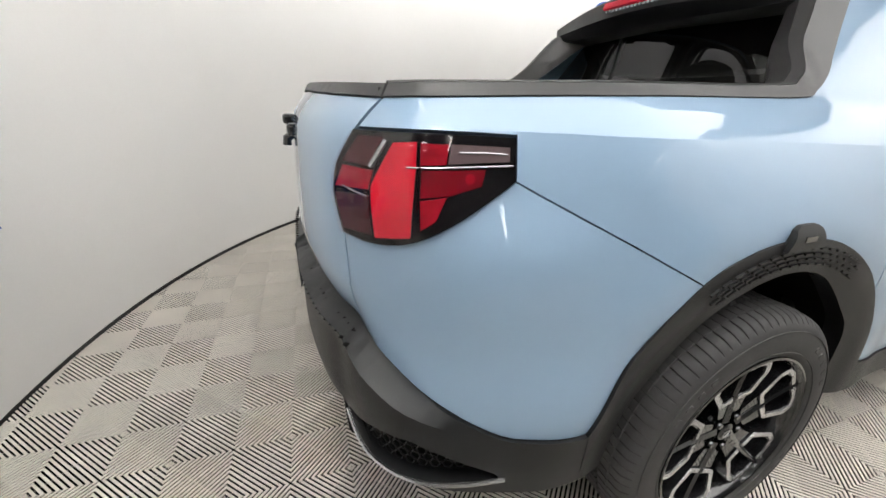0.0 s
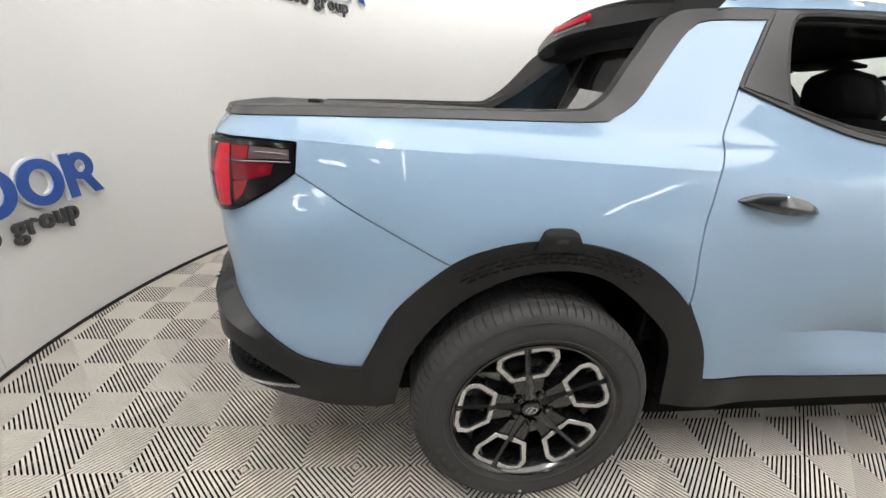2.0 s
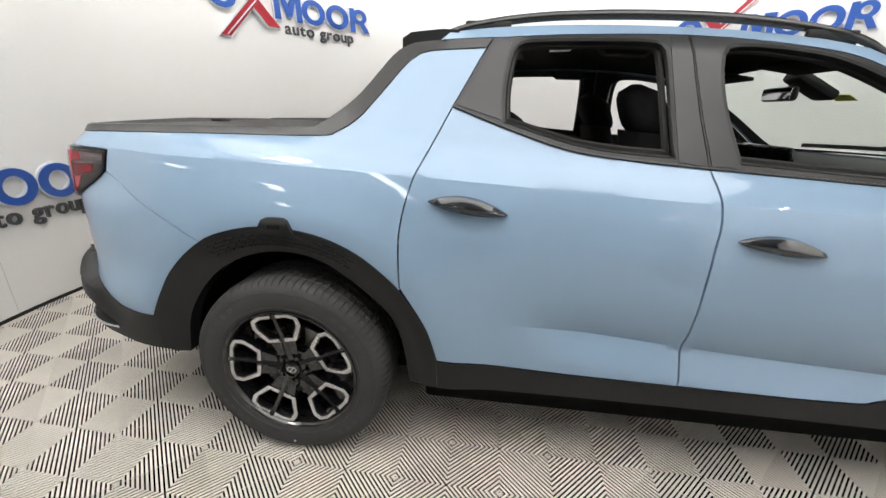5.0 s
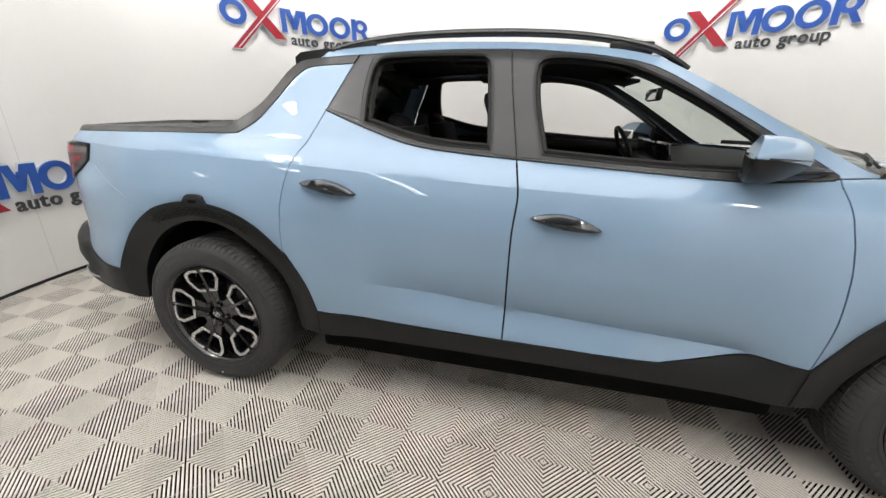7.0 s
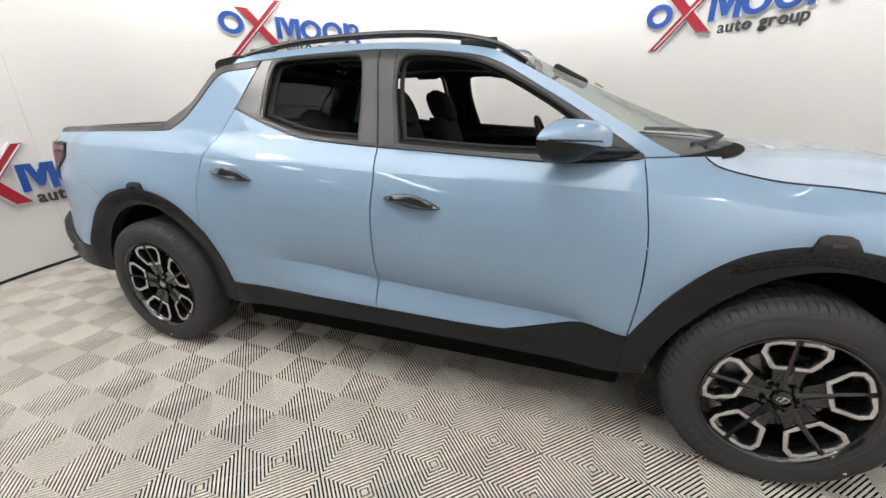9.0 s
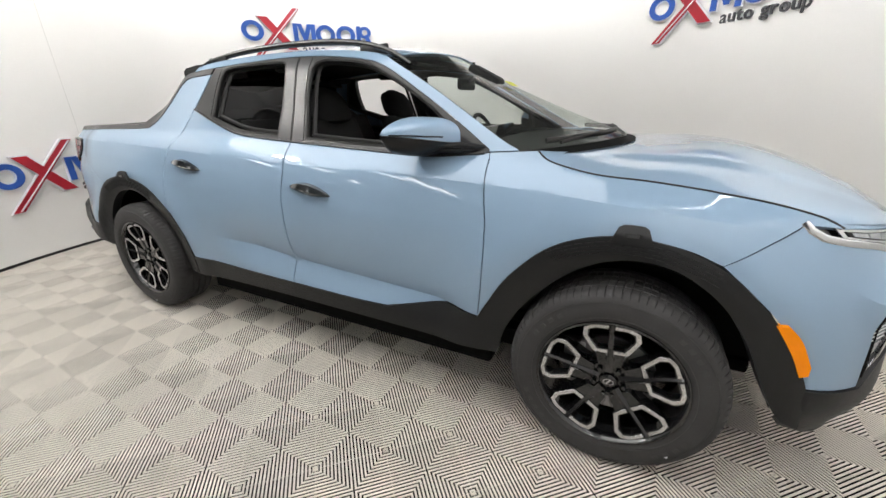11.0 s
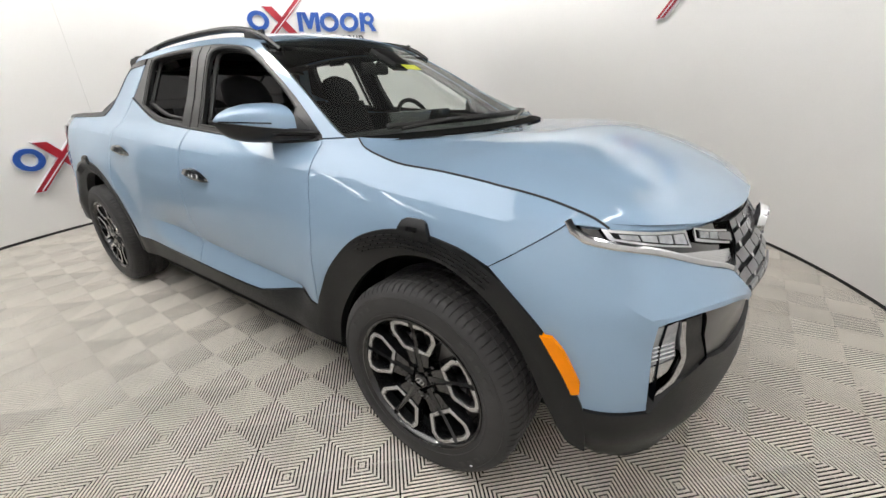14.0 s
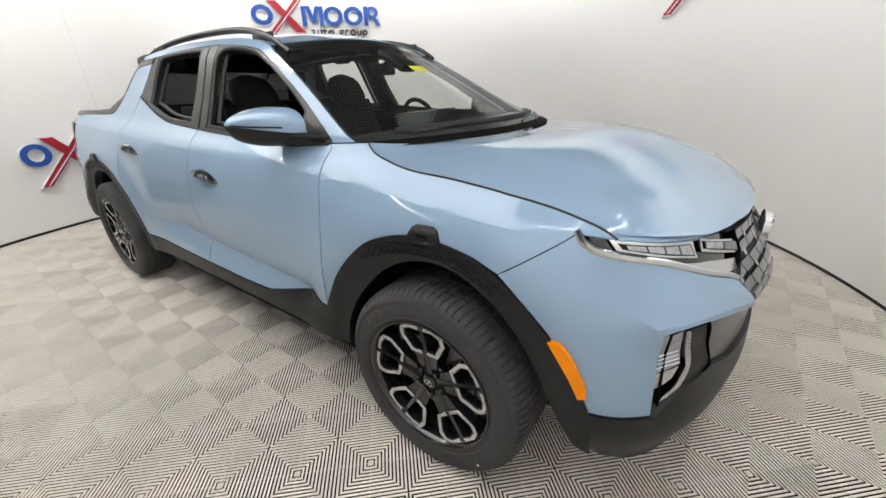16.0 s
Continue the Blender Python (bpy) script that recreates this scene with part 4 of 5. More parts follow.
for side in (0, 1):
    turned_over = (lambda b: b) if side == 0 else flipped
    lamp = part("tail_lamp", turned_over(panel_mesh(LAMP_LINE, off=0.006, gap=0.001, flange=0.05, step=0.015, relief=lamp_bulge)), LAMP_SURROUND, truck, "red and smoked tail lamp with a black surround")
    for name, pts, mat, off in (
        ("red_band", [(-0.916, 1.147), (-0.876, 1.150), (-0.874, 1.108), (-0.880, 0.992), (-0.952, 0.980), (-0.958, 1.072), (-0.943, 1.098)], RED_LENS, 0.0085),
        ("outer_red_lens", [(-0.866, 1.106), (-0.757, 1.107), (-0.763, 1.080), (-0.817, 1.065), (-0.866, 1.061)], DEEP_RED_LENS, 0.008),
        ("lower_red_lens", [(-0.866, 1.057), (-0.823, 1.063), (-0.838, 1.024), (-0.863, 1.006)], MID_RED_LENS, 0.008),
        ("inner_red_lens", [(-1.036, 1.100), (-0.953, 1.100), (-0.964, 1.066), (-1.060, 1.058)], MID_RED_LENS, 0.008),
        ("lower_smoked_lens", [(-1.060, 1.046), (-0.964, 1.055), (-0.960, 0.984), (-1.040, 0.980)], SMOKED_LENS, 0.008),
        ("upper_smoked_lens", [(-0.992, 1.154), (-0.936, 1.154), (-0.964, 1.106), (-1.038, 1.106)], SMOKED_LENS, 0.008),
        ("upper_red_lens", [(-0.870, 1.148), (-0.824, 1.147), (-0.827, 1.115), (-0.868, 1.113)], MID_RED_LENS, 0.008),
        ("reversing_lens", [(-0.821, 1.147), (-0.712, 1.142), (-0.712, 1.119), (-0.824, 1.116)], SMOKED_CLEAR, 0.008),
    ):
        part(name, turned_over(lens(pts, off)()), mat, lamp)
    part("clear_cover", turned_over(panel_mesh(LAMP_LINE, off=0.0125, gap=0.003, flange=0.008, step=0.015, relief=lamp_bulge)), LAMP_COVER, lamp).visible_shadow = False
    for line, radius in (([(-0.890, 1.110), (-0.80, 1.111), (-0.706, 1.113)], 0.0016), ([(-0.930, 1.150), (-0.944, 1.126), (-0.958, 1.106)], 0.0045), ([(-1.034, 1.062), (-1.0, 1.058), (-0.966, 1.054)], 0.0020),
                         ([(-0.806, 1.134), (-0.760, 1.133), (-0.718, 1.131)], 0.0018), ([(-0.868, 1.112), (-0.868, 1.060), (-0.866, 1.010)], 0.0022)):
        strip = [skin(s, z, 0.009 + lamp_bulge(s, z)) for s, z in spline(line, 0.015)]
        part("light_strip", turned_over(sweep(strip, radius, 5)), LAMP_SURROUND if radius == 0.0022 else LAMP_CLEAR, lamp)
    spot = panel_mesh([np.array((-0.785 + 0.009 * math.cos(k * math.tau / 12), 1.092 + 0.009 * math.sin(k * math.tau / 12))) for k in range(12)], off=0.0092, gap=0.0, flange=0.003, step=0.01, relief=lamp_bulge)
    part("round_reflector", turned_over(spot), MID_RED_LENS, lamp)

step_line = loop([(-0.49, 0.41), (-0.517, 0.567)], BLUE_LOW, [(-1.03, 0.762), (S_REAR, 0.77)], [(S_REAR, 0.77), (S_REAR, 0.56)], [(S_REAR, 0.56), (-1.1, 0.525), (-0.95, 0.485), (-0.80, 0.460), (-0.65, 0.438), (-0.49, 0.415)])


def step_top(s):
    return float(np.interp(s, [q[0] for q in BLUE_LOW][::-1], [q[1] for q in BLUE_LOW][::-1]))


def step_relief(s, z):
    """The step stands far out at the corner, under a sloping shoulder."""
    far, top = smooth(-0.55, -0.95, s), step_top(s)
    shelf = smooth(-0.72, -0.90, s)
    return 0.008 + (0.050 + 0.006 * smooth(-0.98, -1.15, s)) * far * ((1 - shelf) * smooth(top, top - 0.10, z) + shelf * smooth(top - 0.001, top - 0.022, z)) - 0.015 * smooth(0.56, 0.46, z) * far


STEP_FOLD = [(s, step_top(s) - 0.023) for s in np.linspace(-0.80, S_REAR + 0.02, 14)]
LIP = [(-0.690, 0.492), (-0.80, 0.484), (-0.886, 0.490), (-0.952, 0.500), (-1.005, 0.518), (-1.040, 0.550)]
pocket = loop(LIP, [(-1.040, 0.550), (-0.990, 0.582), (-0.922, 0.602), (-0.860, 0.604)], [(-0.860, 0.604), (-0.79, 0.560), (-0.690, 0.492)])
step_bumper = part("step_bumper", panel_mesh(step_line, gap=0.001, flange=0.06, step=0.018, relief=step_relief, creases=(STEP_FOLD,), holes=(pocket,)), CLADDING, truck, "black plastic step bumper")
part("step_bumper", flipped(panel_mesh(step_line, gap=0.001, flange=0.06, step=0.04, relief=step_relief, holes=(pocket,))), CLADDING, truck)
for turned_over in ((lambda b: b), flipped):
    part("corner_step_recess", turned_over(panel_mesh(pocket, gap=-0.003, flange=-0.03, step=0.018, relief=lambda s, z: step_relief(s, z) - 0.034)), LINER, step_bumper)
    cells = []
    for i in range(14):
        for j in range(8):
            s, z = -0.715 - 0.024 * i - (0.012 if j % 2 else 0), 0.494 + 0.019 * j
            if inside((s, z), [tuple(q) for q in shrunk(pocket, 0.010)]):
                p, nrm = skin(s, z, step_relief(s, z) - 0.030), skin_normal(s, z)
                cell = lathe([(0.0128, 0.0), (0.0122, -0.003), (0.0104, -0.003), (0.0098, 0.0)], 6)
                cell.transform(Matrix.Translation(p) @ (-nrm).to_track_quat("Y", "Z").to_matrix().to_4x4())
                cells.append(cell)
    tagged(part("cell_texture", turned_over(join(*cells)), CLADDING, step_bumper), kind="stuff")
    part("bright_lip", turned_over(sweep([skin(s, z, step_relief(s, z) + 0.005) for s, z in spline(LIP, 0.02)], 0.0042, 6, 1.3)), ALLOY, step_bumper, "thin bright strip under the corner step")
knobs = []
for s in np.linspace(-1.03, S_REAR, 26):
    for j in range(2):
        z = step_top(s) - 0.010 - 0.014 * j
        p = skin(s + 0.012 * j, z, step_relief(s, z) - 0.004)
        for side in (-1, 1):
            knobs.append(box((0.013, 0.013, 0.004), (p.x, p.y * side, p.z), 0.003, 1, turn=Matrix.Rotation(radians(45), 4, "Z")))
tagged(part("step_tread", join(*knobs), LINER, step_bumper), kind="stuff")
handle = join(box((0.03, 0.16, 0.035), (-1.030, -0.10, 1.12), 0.01), box((0.04, 0.04, 0.03), (-1.034, -0.08, 1.145), 0.008), sweep([(-1.030, -0.1, 1.10), (-1.046, -0.1, 1.09), (-1.048, -0.1, 1.07)], 0.013, 8))
part("tailgate_handle", handle, GLOSS_BLACK, truck, "black tailgate handle and rear camera")

# ---- nose: headlamps, grille, bumper ----
HEAD_LINE = loop([(3.45, 1.014), (3.56, 1.008), (3.80, 0.998), (4.0, 0.972), (4.09, 0.96)], [(4.09, 0.96), (4.10, 0.90), (4.02, 0.86)], [(4.02, 0.86), (4.0, 0.86)], BONNET_LINE[::-1])
for side in (0, 1):
    turned_over = (lambda b: b) if side == 0 else flipped
    head = part("headlamp", turned_over(panel_mesh(HEAD_LINE, off=-0.022, gap=0.0, flange=-0.022, step=0.02)), GLOSS_BLACK, truck, "slim clear headlamp in a black recess")
    for name, pts, mat, off in (
        ("lamp_frame", [(3.536, 1.008), (3.826, 0.991), (3.850, 0.944), (3.562, 0.982)], CHROME, -0.006),
        ("lamp_unit", [(3.562, 1.001), (3.814, 0.986), (3.834, 0.952), (3.578, 0.986)], LAMP_SURROUND, -0.003),
        ("inner_lamp_frame", [(3.864, 0.992), (4.110, 0.938), (4.100, 0.902), (3.872, 0.956)], CHROME, -0.006),
        ("inner_lamp_unit", [(3.876, 0.985), (4.098, 0.936), (4.090, 0.910), (3.884, 0.962)], LAMP_SURROUND, -0.003),
        ("led_lens", [(3.584, 0.998), (3.636, 0.995), (3.646, 0.981), (3.594, 0.986)], LAMP_CLEAR, 0.000),
        ("led_lens", [(3.642, 0.995), (3.694, 0.992), (3.704, 0.974), (3.652, 0.980)], LAMP_CLEAR, 0.000),
        ("led_lens", [(3.700, 0.992), (3.752, 0.989), (3.764, 0.966), (3.710, 0.973)], LAMP_CLEAR, 0.000),
        ("led_lens", [(3.758, 0.989), (3.806, 0.986), (3.824, 0.957), (3.770, 0.965)], LAMP_CLEAR, 0.000),
        ("led_lens", [(3.884, 0.982), (3.934, 0.971), (3.936, 0.953), (3.890, 0.963)], LAMP_CLEAR, 0.000),
        ("led_lens", [(3.940, 0.970), (3.990, 0.959), (3.992, 0.940), (3.942, 0.951)], LAMP_CLEAR, 0.000),
        ("led_lens", [(3.996, 0.957), (4.086, 0.937), (4.082, 0.916), (3.998, 0.938)], DARK_CHROME, 0.000),
        ("chrome_plate", [(3.734, 0.944), (3.90, 0.926), (4.064, 0.897), (4.046, 0.874), (3.93, 0.888)], ALLOY, -0.008),
    ):
        part(name, turned_over(lens(pts, off)()), mat, head)
    low = [skin(q[0], q[1] + 0.006, -0.002) for q in spline(BONNET_LINE, 0.03)]
    part("chrome_blade", turned_over(sweep(low, [0.010 - 0.004 * i / len(low) for i in range(len(low))], 8, 1.3)), CHROME, head, "bright blade under the headlamp")
    part("marker_lamp", turned_over(panel_mesh(loop([(3.418, 0.728), (3.450, 0.732)], [(3.450, 0.732), (3.488, 0.690), (3.530, 0.605)], [(3.530, 0.605), (3.532, 0.572)], [(3.532, 0.572), (3.512, 0.562)],
                                                    [(3.512, 0.562), (3.476, 0.635), (3.418, 0.728)], step=0.012), off=0.014, gap=0.001, flange=0.02, step=0.014)), AMBER, truck, "amber side marker lens")
    part("intake_recess", turned_over(panel_mesh(loop([(3.690, 0.790), (3.716, 0.802), (3.806, 0.811)], [(3.806, 0.811), (3.905, 0.632)], [(3.905, 0.632), (3.79, 0.585), (3.712, 0.515)], [(3.712, 0.515), (3.690, 0.790)]),
                                                 off=-0.045, gap=0.0, flange=-0.045, step=0.02)), LAMP_SURROUND, truck)
    fog = part("fog_lamp", turned_over(panel_mesh(loop([(3.692, 0.780), (3.744, 0.794)], [(3.744, 0.792), (3.774, 0.675)], [(3.774, 0.675), (3.700, 0.655)], [(3.700, 0.655), (3.692, 0.780)]), off=-0.010, gap=0.0, flange=0.015, step=0.015)),
               LAMP_CLEAR, truck, "clear fog lamp in a bright housing")
    for k in range(4):
        z = 0.684 + 0.013 * k
        part("lamp_rib", turned_over(sweep([skin(3.700, z - 0.012, -0.008), skin(3.765 - 0.003 * k, z, -0.008)], 0.003, 5)), CHROME, fog)
    cup = panel_mesh(loop([(3.702, 0.650), (3.772, 0.668)], [(3.772, 0.668), (3.760, 0.630), (3.712, 0.600)], [(3.712, 0.600), (3.702, 0.650)]), off=-0.010, gap=0.0, flange=0.01, step=0.015)
    part("bright_cup", turned_over(cup), ALLOY, fog)
    part("bright_rim", turned_over(panel_mesh(loop([(3.746, 0.797), (3.758, 0.797)], [(3.758, 0.797), (3.804, 0.672), (3.782, 0.590), (3.730, 0.560)], [(3.730, 0.560), (3.735, 0.575), (3.768, 0.604), (3.788, 0.670)], [(3.788, 0.670), (3.746, 0.797)], step=0.012),
                                              off=-0.003, gap=0.0, flange=0.03, step=0.012)), CHROME, fog)
    part("black_pillar", turned_over(panel_mesh(loop([(3.760, 0.804), (3.803, 0.808)], [(3.803, 0.808), (3.903, 0.633)], [(3.903, 0.633), (3.79, 0.590)], [(3.79, 0.590), (3.806, 0.672), (3.760, 0.804)]), off=-0.006, gap=0.0, flange=0.05, step=0.02)),
         CLADDING, truck)
    skid = loop([(3.804, 0.808), (3.912, 0.801), (4.022, 0.777), (4.075, 0.752)], [(4.075, 0.752), (S_FRONT, 0.745)], [(S_FRONT, 0.745), (S_FRONT, 0.57)], [(S_FRONT, 0.57), (4.12, 0.582), (4.0, 0.604), (3.905, 0.632)], [(3.905, 0.632), (3.804, 0.808)])
    part("bumper_insert", turned_over(panel_mesh(skid, off=-0.012, gap=0.001, flange=0.03, step=0.03)), INSERT_METAL, truck, "dark silver bumper insert")
    lower = loop([(3.547, 0.513), (3.712, 0.513)], [(3.712, 0.513), (3.79, 0.588), (3.905, 0.630)], [(3.905, 0.630), (4.0, 0.602), (4.12, 0.580), (S_FRONT, 0.568)], [(S_FRONT, 0.568), (S_FRONT, 0.30)], [(S_FRONT, 0.30), (3.95, 0.275), (3.72, 0.27)],
                 [(3.72, 0.27), (3.64, 0.285), (3.565, 0.36)], [(3.565, 0.36), (3.547, 0.513)])
    part("lower_bumper", turned_over(panel_mesh(lower, off=0.000, gap=0.0005, flange=0.05, step=0.025, relief=lambda s, z: 0.010 * math.exp(-(((z - 0.47) / 0.09) ** 2)) - 0.05 * smooth(0.45, 0.26, z))), CLADDING, truck)
    grille = loop([(4.09, 0.96), (S_FRONT, 0.955)], [(S_FRONT, 0.955), (S_FRONT, 0.745)], [(S_FRONT, 0.745), (4.088, 0.752)], [(4.088, 0.752), (4.09, 0.765), (4.02, 0.86)], [(4.02, 0.86), (4.10, 0.90), (4.09, 0.96)])
    net = part("grille", turned_over(panel_mesh(grille, off=-0.024, gap=0.0, flange=0.0, step=0.03)), INSERT_METAL, truck, "dark grille with bright jewel bars")
    for j in range(5):
        for i in range(5):
            s, z = 4.05 + 0.086 * i + (0.036 if j % 2 else 0), 0.945 - 0.041 * j
            if s < S_FRONT - 0.02 and inside((s, z), [tuple(q) for q in grille]):
                pts = [(s - 0.044, z + 0.013), (s + 0.036, z + 0.015), (s + 0.044, z - 0.011), (s - 0.036, z - 0.013)]
                part("grille_jewel", turned_over(lens(pts, -0.006 - 0.004 * (j % 2))()), DARK_CHROME, net)
                if i % 2 == j % 2:
                    part("grille_post", turned_over(lens([(s - 0.010, z - 0.012), (s + 0.010, z - 0.012), (s + 0.010, z - 0.030), (s - 0.010, z - 0.030)], -0.012)()), ALLOY, net)
badge = bmesh.new()
bmesh.ops.create_cone(badge, cap_ends=True, segments=40, radius1=0.085, radius2=0.075, depth=0.024, matrix=Matrix.Diagonal((1, 1, 1, 1)))
badge.transform(Matrix.Translation((3.893, 0, 0.868)) @ Matrix.Rotation(radians(90), 4, "Y") @ Matrix.Diagonal((0.6, 1, 1, 1)))
part("front_badge", rounded(badge, 0.004), CHROME, truck, "oval bright badge")

# ---- wheels ----
WHEEL_R = 0.379


def tyre():
    outer = [(0.255, -0.016), (0.262, -0.006), (0.270, -0.001), (0.285, 0.003), (0.305, 0.005), (0.325, 0.004), (0.343, 0.000), (0.356, -0.006), (0.365, -0.013), (0.372, -0.022), (0.376, -0.034), (0.378, -0.055)]
    tread = []
    for k in range(4):
        a = -0.055 - 0.042 * k
        tread += [(0.380, a - 0.002), (0.380, a - 0.034), (0.369, a - 0.036), (0.369, a - 0.040)]
    inner = [(0.377, -0.222), (0.366, -0.238), (0.343, -0.25), (0.30, -0.252), (0.262, -0.245), (0.252, -0.235)]
    blocks = 88
    angles = [((k + u) * math.tau / blocks, cut) for k in range(blocks) for u, cut in ((0.0, 0), (0.05, 1), (0.15, 1), (0.20, 0), (0.6, 0))]
    rows = []
    for r, a in outer + tread + inner:
        row = []
        for t, cut in angles:
            q = r
            if cut and r > 0.364 and (-0.057 < a < -0.012 or a < -0.222):
                q = r - 0.0045
            elif cut and r > 0.376 and -0.20 < a < -0.06:
                q = r - 0.007
            # the blocks lie askew across the tread
            t += 0.25 * (a + 0.02) if a < -0.02 else 0.0
            row.append(Vector((q * math.cos(t), -a, q * math.sin(t))))
        rows.append(row)
    bm = grid_mesh(rows, close=True)
    bmesh.ops.recalc_face_normals(bm, faces=bm.faces)
    return bm


def sidewall_bars():
    """Raised marks on the sidewall, where the lettering is."""
    made = []
    for start, count in ((52, 5), (232, 5), (150, 4), (330, 4)):
        for k in range(count):
            t = radians(start - 7.5 * k)
            made.append(box((0.021, 0.003, 0.017), (0, 0, 0), 0.002, 1, turn=None))
            made[-1].transform(Matrix.Rotation(-t, 4, "Y") @ Matrix.Translation((0.315, -0.0045, 0)) @ Matrix.Rotation(radians(90), 4, "Y"))
    ring = lathe([(0.338, 0.002), (0.3385, -0.0035), (0.340, -0.0035), (0.3405, 0.002)], 96)
    ring2 = lathe([(0.279, 0.001), (0.2795, -0.0045), (0.281, -0.0045), (0.2815, 0.0)], 96)
    return join(*made, ring, ring2)


def dished(bm):
    """Sinks the wheel's centre behind its rim."""
    for v in bm.verts:
        v.co.y += 0.004 + 0.024 * (1 - min(math.hypot(v.co.x, v.co.z), 0.24) / 0.24)
    return bm


HEX = [(0.115, 0.054), (0.176, 0.089), (0.206, 0.085), (0.221, 0.058)]


def ring_half(wide, gap, sign):
    """Half of the bright outline round an opening, as (r, t) pairs."""
    line = [(0.113, gap), *HEX, (0.224, gap)]
    c = (0.170, 0.0)
    out = []
    for r, t in line:
        out.append((r, t))
    inner = []
    for i, (r, t) in enumerate(line):
        if i in (0, len(line) - 1):
            inner.append((r + (wide if i == 0 else -wide), gap))
        else:
            d = math.hypot(r - c[0], t - c[1])
            k = (d - wide * 1.12) / d
            inner.append((c[0] + (r - c[0]) * k, c[1] + (t - c[1]) * k))
    poly = out + inner[::-1]
    return [(x, sign * z) for x, z in poly]


def wheel(name_turn, dot_at, m, label):
    dot = bmesh.new()
    bmesh.ops.create_cone(dot, cap_ends=True, segments=12, radius1=0.006, radius2=0.005, depth=0.002, matrix=pose(0.326 * math.cos(radians(dot_at)), -0.0045, 0.326 * math.sin(radians(dot_at)), 90, 0, 0))
    barrel = lathe([(0.264, 0.008), (0.262, 0.001), (0.256, 0.000), (0.250, 0.006), (0.245, 0.022), (0.238, 0.045), (0.228, 0.10), (0.218, 0.17), (0.232, 0.23), (0.25, 0.238)], 84)
    rim = w = part("wheel", barrel, ALLOY_BLACK, truck, label, m=m)
    part("tyre", tyre(), RUBBER, w, "black road tyre with a grooved tread")
    part("sidewall_relief", sidewall_bars(), RUBBER_WORN, w)
    part("paint_dot", dot, SIGN_EDGE, w, "white paint dot")
    dish = Matrix.Translation((0, 0.026, 0))
    grow = Matrix.Diagonal((1.085, 1, 1.085, 1))
    hub = lathe([(0.0, 0.012), (0.030, 0.012), (0.034, 0.016), (0.072, 0.018), (0.078, 0.026), (0.078, 0.06)], 40)
    hub.transform(dish)
    part("hub", hub, ALLOY_BLACK, rim)
    for k in range(5):
        turn = Matrix.Rotation(-radians(name_turn + 72 * k), 4, "Y")
        # a thin ridge through the middle of each opening, the opening's frame and its broad arms
        rows = []
        for r, hw, y in ((0.035, 0.015, 0.004), (0.09, 0.011, 0.006), (0.13, 0.008, 0.009), (0.215, 0.007, 0.007), (0.2265, 0.007, 0.005)):
            rows.append([Vector((r, y + 0.045, -hw * 1.3)), Vector((r, y + 0.006, -hw)), Vector((r, y, 0)), Vector((r, y + 0.006, hw)), Vector((r, y + 0.045, hw * 1.3))])
        pieces = [grid_mesh(rows)]
        for sign in (1, -1):
            body = plate(ring_half(0.0175, 0.0, sign), 0.034)
            body.transform(Matrix.Translation((0, 0.046, 0)))
            arm = grid_mesh([[Vector((0.055, 0.012, sign * 0.012)), Vector((0.062, 0.012, sign * 0.036)), Vector((0.062, 0.05, sign * 0.04))],
                             [Vector((0.128, 0.0145, sign * 0.012)), Vector((0.130, 0.0145, sign * 0.050)), Vector((0.130, 0.05, sign * 0.052))]])
            web = grid_mesh([[Vector((0.150, 0.022, sign * 0.072)), Vector((0.150, 0.06, sign * 0.075))], [Vector((0.075, 0.024, sign * 0.048)), Vector((0.075, 0.06, sign * 0.05))]])
            foot = grid_mesh([[Vector((0.205, 0.014, sign * 0.083)), Vector((0.222, 0.014, sign * 0.060)), Vector((0.222, 0.014, sign * 0.0))],
                              [Vector((0.209, 0.012, sign * 0.087)), Vector((0.2235, 0.012, sign * 0.060)), Vector((0.2275, 0.012, sign * 0.0))]])
            pieces += [body, arm, web, foot]
        spoke_ = join(*pieces)
        bmesh.ops.recalc_face_normals(spoke_, faces=spoke_.faces)
        spoke_.transform(turn @ grow)
        dished(spoke_)
        part("spoke", spoke_, ALLOY_BLACK, rim)
        for sign in (1, -1):
            face = plate(ring_half(0.0135, 0.010, sign), 0.003, 0.0006)
            face.transform(turn @ grow @ Matrix.Translation((0, 0.0118, 0)))
            dished(face)
            part("bright_outline", face, ALLOY, rim)
    for k in range(5):
        t = radians(name_turn + 36 + 72 * k)
        nut = bmesh.new()
        bmesh.ops.create_cone(nut, cap_ends=True, segments=6, radius1=0.0115, radius2=0.0095, depth=0.024, matrix=pose(0.054 * math.cos(t), 0.036, 0.054 * math.sin(t), 90, 0, 0))
        part("wheel_nut", rounded(nut, 0.0015, 1), GLOSS_BLACK, rim)
    cap_ = lathe([(0.0, -0.001), (0.022, 0.0), (0.028, 0.004), (0.029, 0.014)], 28)
    cap_.transform(dish)
    part("centre_cap", cap_, GLOSS_BLACK, rim)
    oval = lathe([(0.0155, 0.0), (0.0155, -0.0025), (0.019, -0.0025), (0.019, 0.0)], 28)
    oval.transform(Matrix.Diagonal((1, 1, 0.66, 1)))
    emblem = join(oval, box((0.006, 0.002, 0.024), (0, -0.0015, 0), 0.0008, 1, turn=Matrix.Rotation(radians(35), 4, "Y")))
    emblem.transform(dish)
    part("cap_emblem", emblem, CHROME, rim)
    disc = lathe([(0.05, 0.085), (0.158, 0.083), (0.160, 0.10), (0.05, 0.105)], 40)
    part("brake_disc", disc, STEEL, w, "grey steel brake disc")
